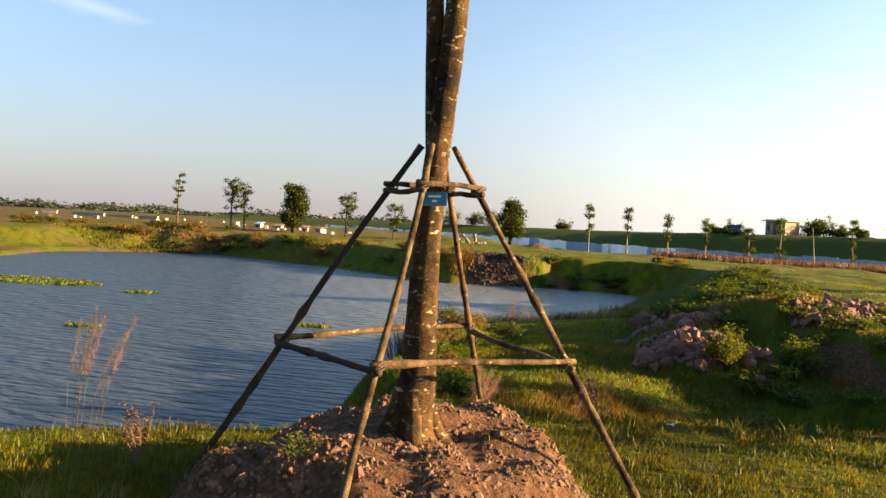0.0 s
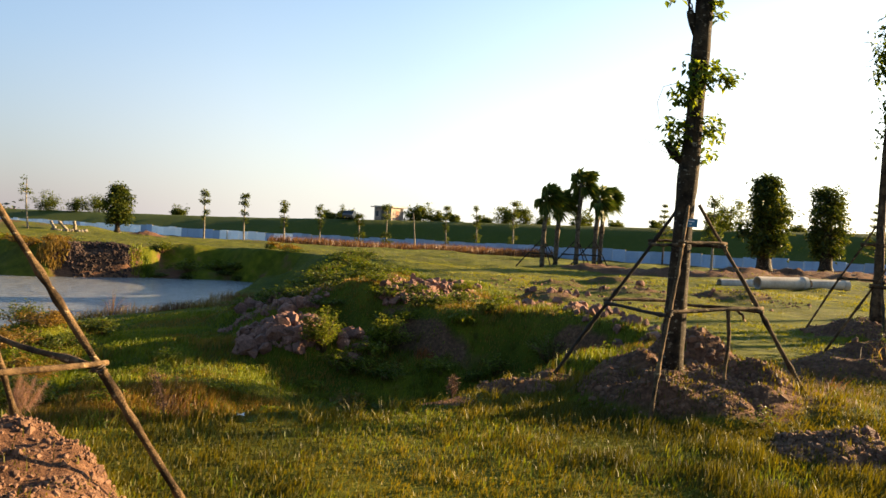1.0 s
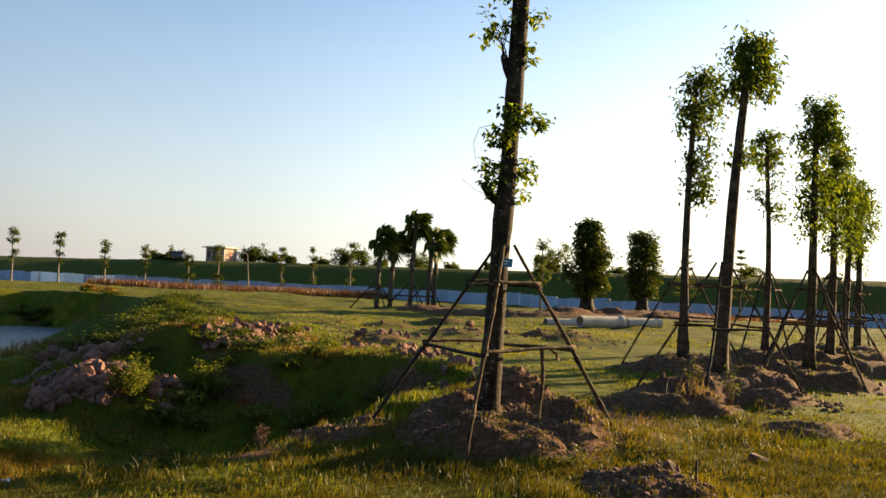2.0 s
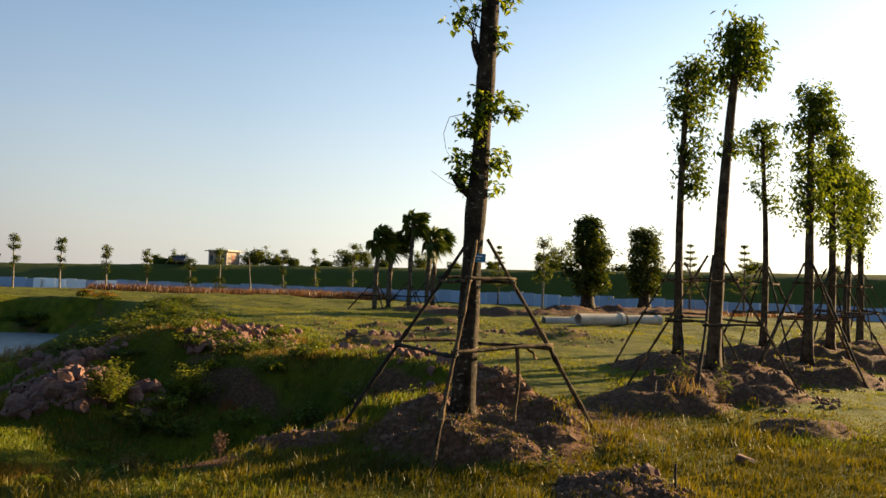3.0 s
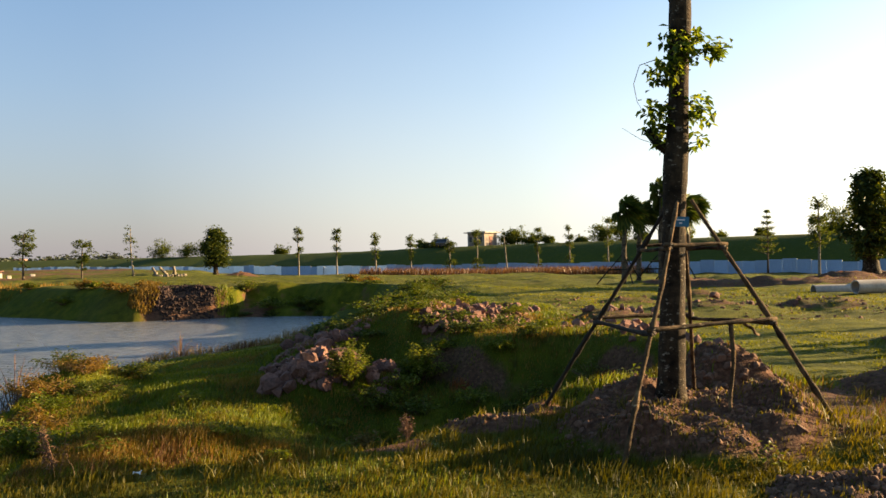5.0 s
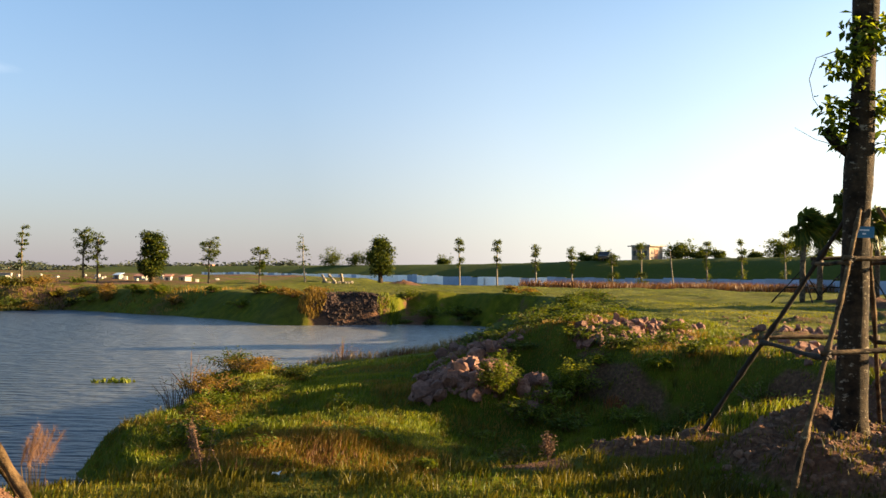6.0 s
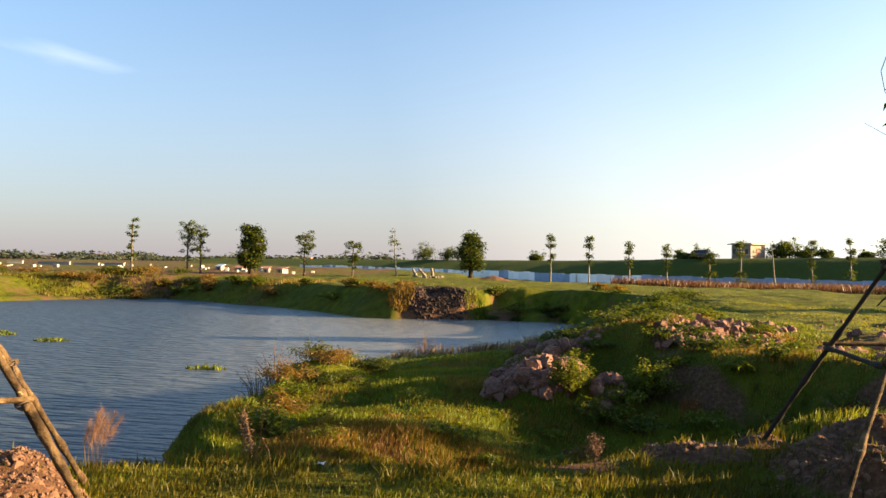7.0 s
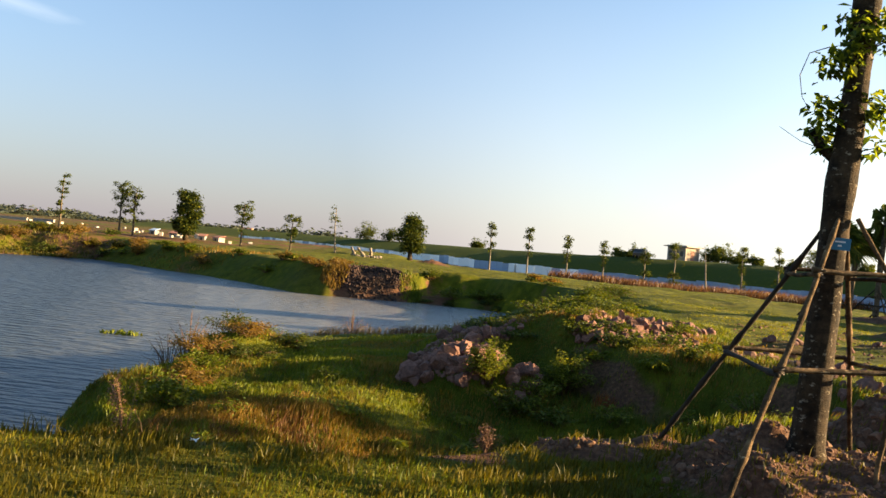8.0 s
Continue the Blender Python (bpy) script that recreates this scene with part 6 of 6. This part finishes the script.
for k in range(30):
    ty = rng_r.uniform(22.5, 43.0)
    tx = float(np.interp(ty, (22, 29, 36, 43), (2.2, 3.2, 4.9, 7.4))) + rng_r.uniform(-0.9, 1.2)
    shrub(tx, ty, rng_r.uniform(0.6, 1.1), rng_r.uniform(0.3, 0.5), 700 + k, "bushy green growth along the ridge beside the pond's arm", 420, 0.12, (LEAF_FAR, GRASS_LUSH, SHRUB)[k % 3])
for k in range(20):
    tx, ty = rng_r.uniform(3.0, 5.4), rng_r.uniform(18.8, 27.0)
    shrub(tx, ty, rng_r.uniform(0.4, 0.7), rng_r.uniform(0.18, 0.32), 760 + k, "low dark-green growth on the slope between the rock heaps", 380, 0.09, (LEAF_FAR, LEAF_DARK, SHRUB)[k % 3])
rng_t = random.Random(19)
for k in range(34):
    tx, ty = rng_t.uniform(1.2, 7.0), rng_t.uniform(23.5, 38)
    shrub(tx, ty, rng_t.uniform(0.5, 1.0), rng_t.uniform(0.15, 0.3), 400 + k, "low overgrown green thicket beside the pond's arm", 330, 0.12, (LEAF_FAR, GRASS_LUSH, LEAF_FAR)[k % 3])
for k in range(26):
    tx, ty = rng_t.uniform(-3.0, 7.8), rng_t.uniform(11.0, 17.2)
    shrub(tx, ty, rng_t.uniform(0.25, 0.5), rng_t.uniform(0.15, 0.3), 430 + k, "low tussock of weeds in the grassy hollow", 200, 0.09, GRASS_LUSH if k % 3 else SHRUB)

for k in range(20):
    tx, ty = rng_t.uniform(3.2, 7.6), rng_t.uniform(12.4, 17.4)
    shrub(tx, ty, rng_t.uniform(0.3, 0.55), rng_t.uniform(0.25, 0.5), 790 + k, "leafy weed growing on the shaded floor of the hollow", 190, 0.10, (SHRUB_PALE, LEAF_FAR, BROWN_GRASS, SHRUB)[k % 4])


# ragged growth along the far bank of the pond
rng_f = random.Random(37)
for k in range(44):
    u = rng_f.random()
    tx = -34 + 38 * u
    ty = float(np.interp(tx, (-36, -25, -19, -12.4, -8, -4.6, 1, 4), (68.5, 62.5, 58.8, 53.5, 54.5, 53, 52.5, 51.5))) + rng_f.uniform(-1.2, 1.2)
    if -9.8 < tx < -5.6 or (tx > -4.6 and k % 3):
        continue
    shrub(tx, ty, rng_f.uniform(0.6, 1.3), rng_f.uniform(0.35, 0.7), 600 + k, "ragged tussock hanging over the far bank", 420, 0.20, rng_f.choice((GRASS_LUSH, SHRUB, BROWN_GRASS)))
for k in range(9):
    tx = rng_f.uniform(-4.6, 4.5)
    ty = float(np.interp(tx, (-4.6, 1, 4.5), (52.6, 52.0, 50.8))) - rng_f.uniform(0.2, 1.8)
    shrub(tx, ty, rng_f.uniform(0.4, 0.8), rng_f.uniform(0.15, 0.3), 730 + k, "dark tangled growth on the slope of the far bank", 220, 0.16, rng_f.choice((LEAF_FAR, LEAF_DARK)))
for k in range(24):
    tx = -58 + 24 * rng_f.random()
    shrub(tx, 68 + rng_f.uniform(-4, 6), rng_f.uniform(0.8, 1.8), rng_f.uniform(0.4, 0.9), 650 + k, "scrubby brown-green bush on the far bank", 420, 0.24, rng_f.choice((GRASS, LEAF_FAR, BROWN_GRASS)))


def dead_weed(x, y, h, seed, label):
    rng = random.Random(seed)
    t = thing("dead_weed", label, "weed", (x, y, ground_z(x, y)))
    g = Geo()
    for k in range(7):
        a = rng.uniform(0, 6.3)
        tip = Vector((math.cos(a) * 0.22 * h, math.sin(a) * 0.22 * h, h * rng.uniform(0.6, 1.0)))
        g.add(*tube([(0, 0, -0.03), tip * 0.5 + Vector((0.02, 0, 0)), tip], [0.003, 0.0025, 0.0015], 5))
        cs = [tip * rng.uniform(0.3, 1.0) + Vector((rng.gauss(0, 0.025), rng.gauss(0, 0.025), rng.gauss(0, 0.02))) for _ in range(46)]
        leaf_cloud(g, cs, 0.036, rng, 0.0, (0.3, 0.0), 0.3)
    part("stalk_tangle", g, TWIG, t, smooth=False)


dead_weed(-2.35, 5.6, 0.5, 1, "dead brown weed standing on the bank above the pond")
dead_weed(0.74, 8.3, 0.5, 2, "dead reddish weed on the bank above the hollow")
dead_weed(-0.7, 8.2, 0.5, 3, "dead brown weed at the bank's edge")
dead_weed(3.6, 9.1, 0.3, 4, "small dead weed in the meadow grass")


def single_rock(x, y, s, seed, label):
    t = thing("stone", label, "stone", (x, y, ground_z(x, y) + s * 0.35))
    rng = random.Random(seed)
    o = part("stone_body", ROCKS[seed % len(ROCKS)], None, t)
    o.scale = (s, s * 0.9, s)
    o.rotation_euler = (rng.uniform(0, 6), rng.uniform(0, 6), rng.uniform(0, 6))


single_rock(8.5, 7.3, 0.11, 3, "single grey stone lying in the grass")
single_rock(6.9, 6.85, 0.09, 4, "grey stone on the little soil pile")
single_rock(7.1, 7.0, 0.08, 6, "small stone beside the little soil pile")

stake = thing("stake", "short dark wooden stake stuck beside the soil pile", "stake", (6.95, 6.55, ground_z(6.95, 6.55)))
part("stake_body", Geo().add(*pole_geo((0, 0, -0.05), (0.01, 0, 0.2), 0.012, 0.010, random.Random(3), 0.004)), POLE_DARK, stake)

litter = thing("litter", "scrap of white plastic lying in the grass", "litter", (1.40, 8.2, ground_z(1.40, 8.2) + 0.05))
lg = Geo()
rngl = random.Random(12)
lv = [(0.022 * i - 0.035, 0.02 * j - 0.03, rngl.uniform(0, 0.03)) for j in range(4) for i in range(4)]
lg.add(lv, [(j * 4 + i, j * 4 + i + 1, j * 4 + i + 5, j * 4 + i + 4) for j in range(3) for i in range(3)])
part("scrap", lg, PLASTIC_WHITE, litter, smooth=False)


# ---- floating weed on the pond ----
def floating(cx, cy, rx, ry, count, seed):
    rs = np.random.RandomState(seed)
    a, r = rs.uniform(0, 6.28, count), np.sqrt(rs.uniform(0, 1, count))
    x, y = cx + rx * r * np.cos(a), cy + ry * r * np.sin(a)
    ob = blade_mesh("floating_weed", x, y, np.full(count, WATER_Z), rs.uniform(0.04, 0.16, count), rs.uniform(0.05, 0.12, count), seed + 1, SHRUB, "yellow-green water weed floating on the pond", 1.5)
    ob["category"] = "water weed"


floating(-27.5, 33.6, 4.0, 1.6, 1500, 95)
floating(-20.2, 32.0, 0.8, 0.5, 120, 96)
floating(-9.5, 26.0, 0.7, 0.4, 90, 97)
floating(-15.5, 22.0, 0.6, 0.4, 60, 98)
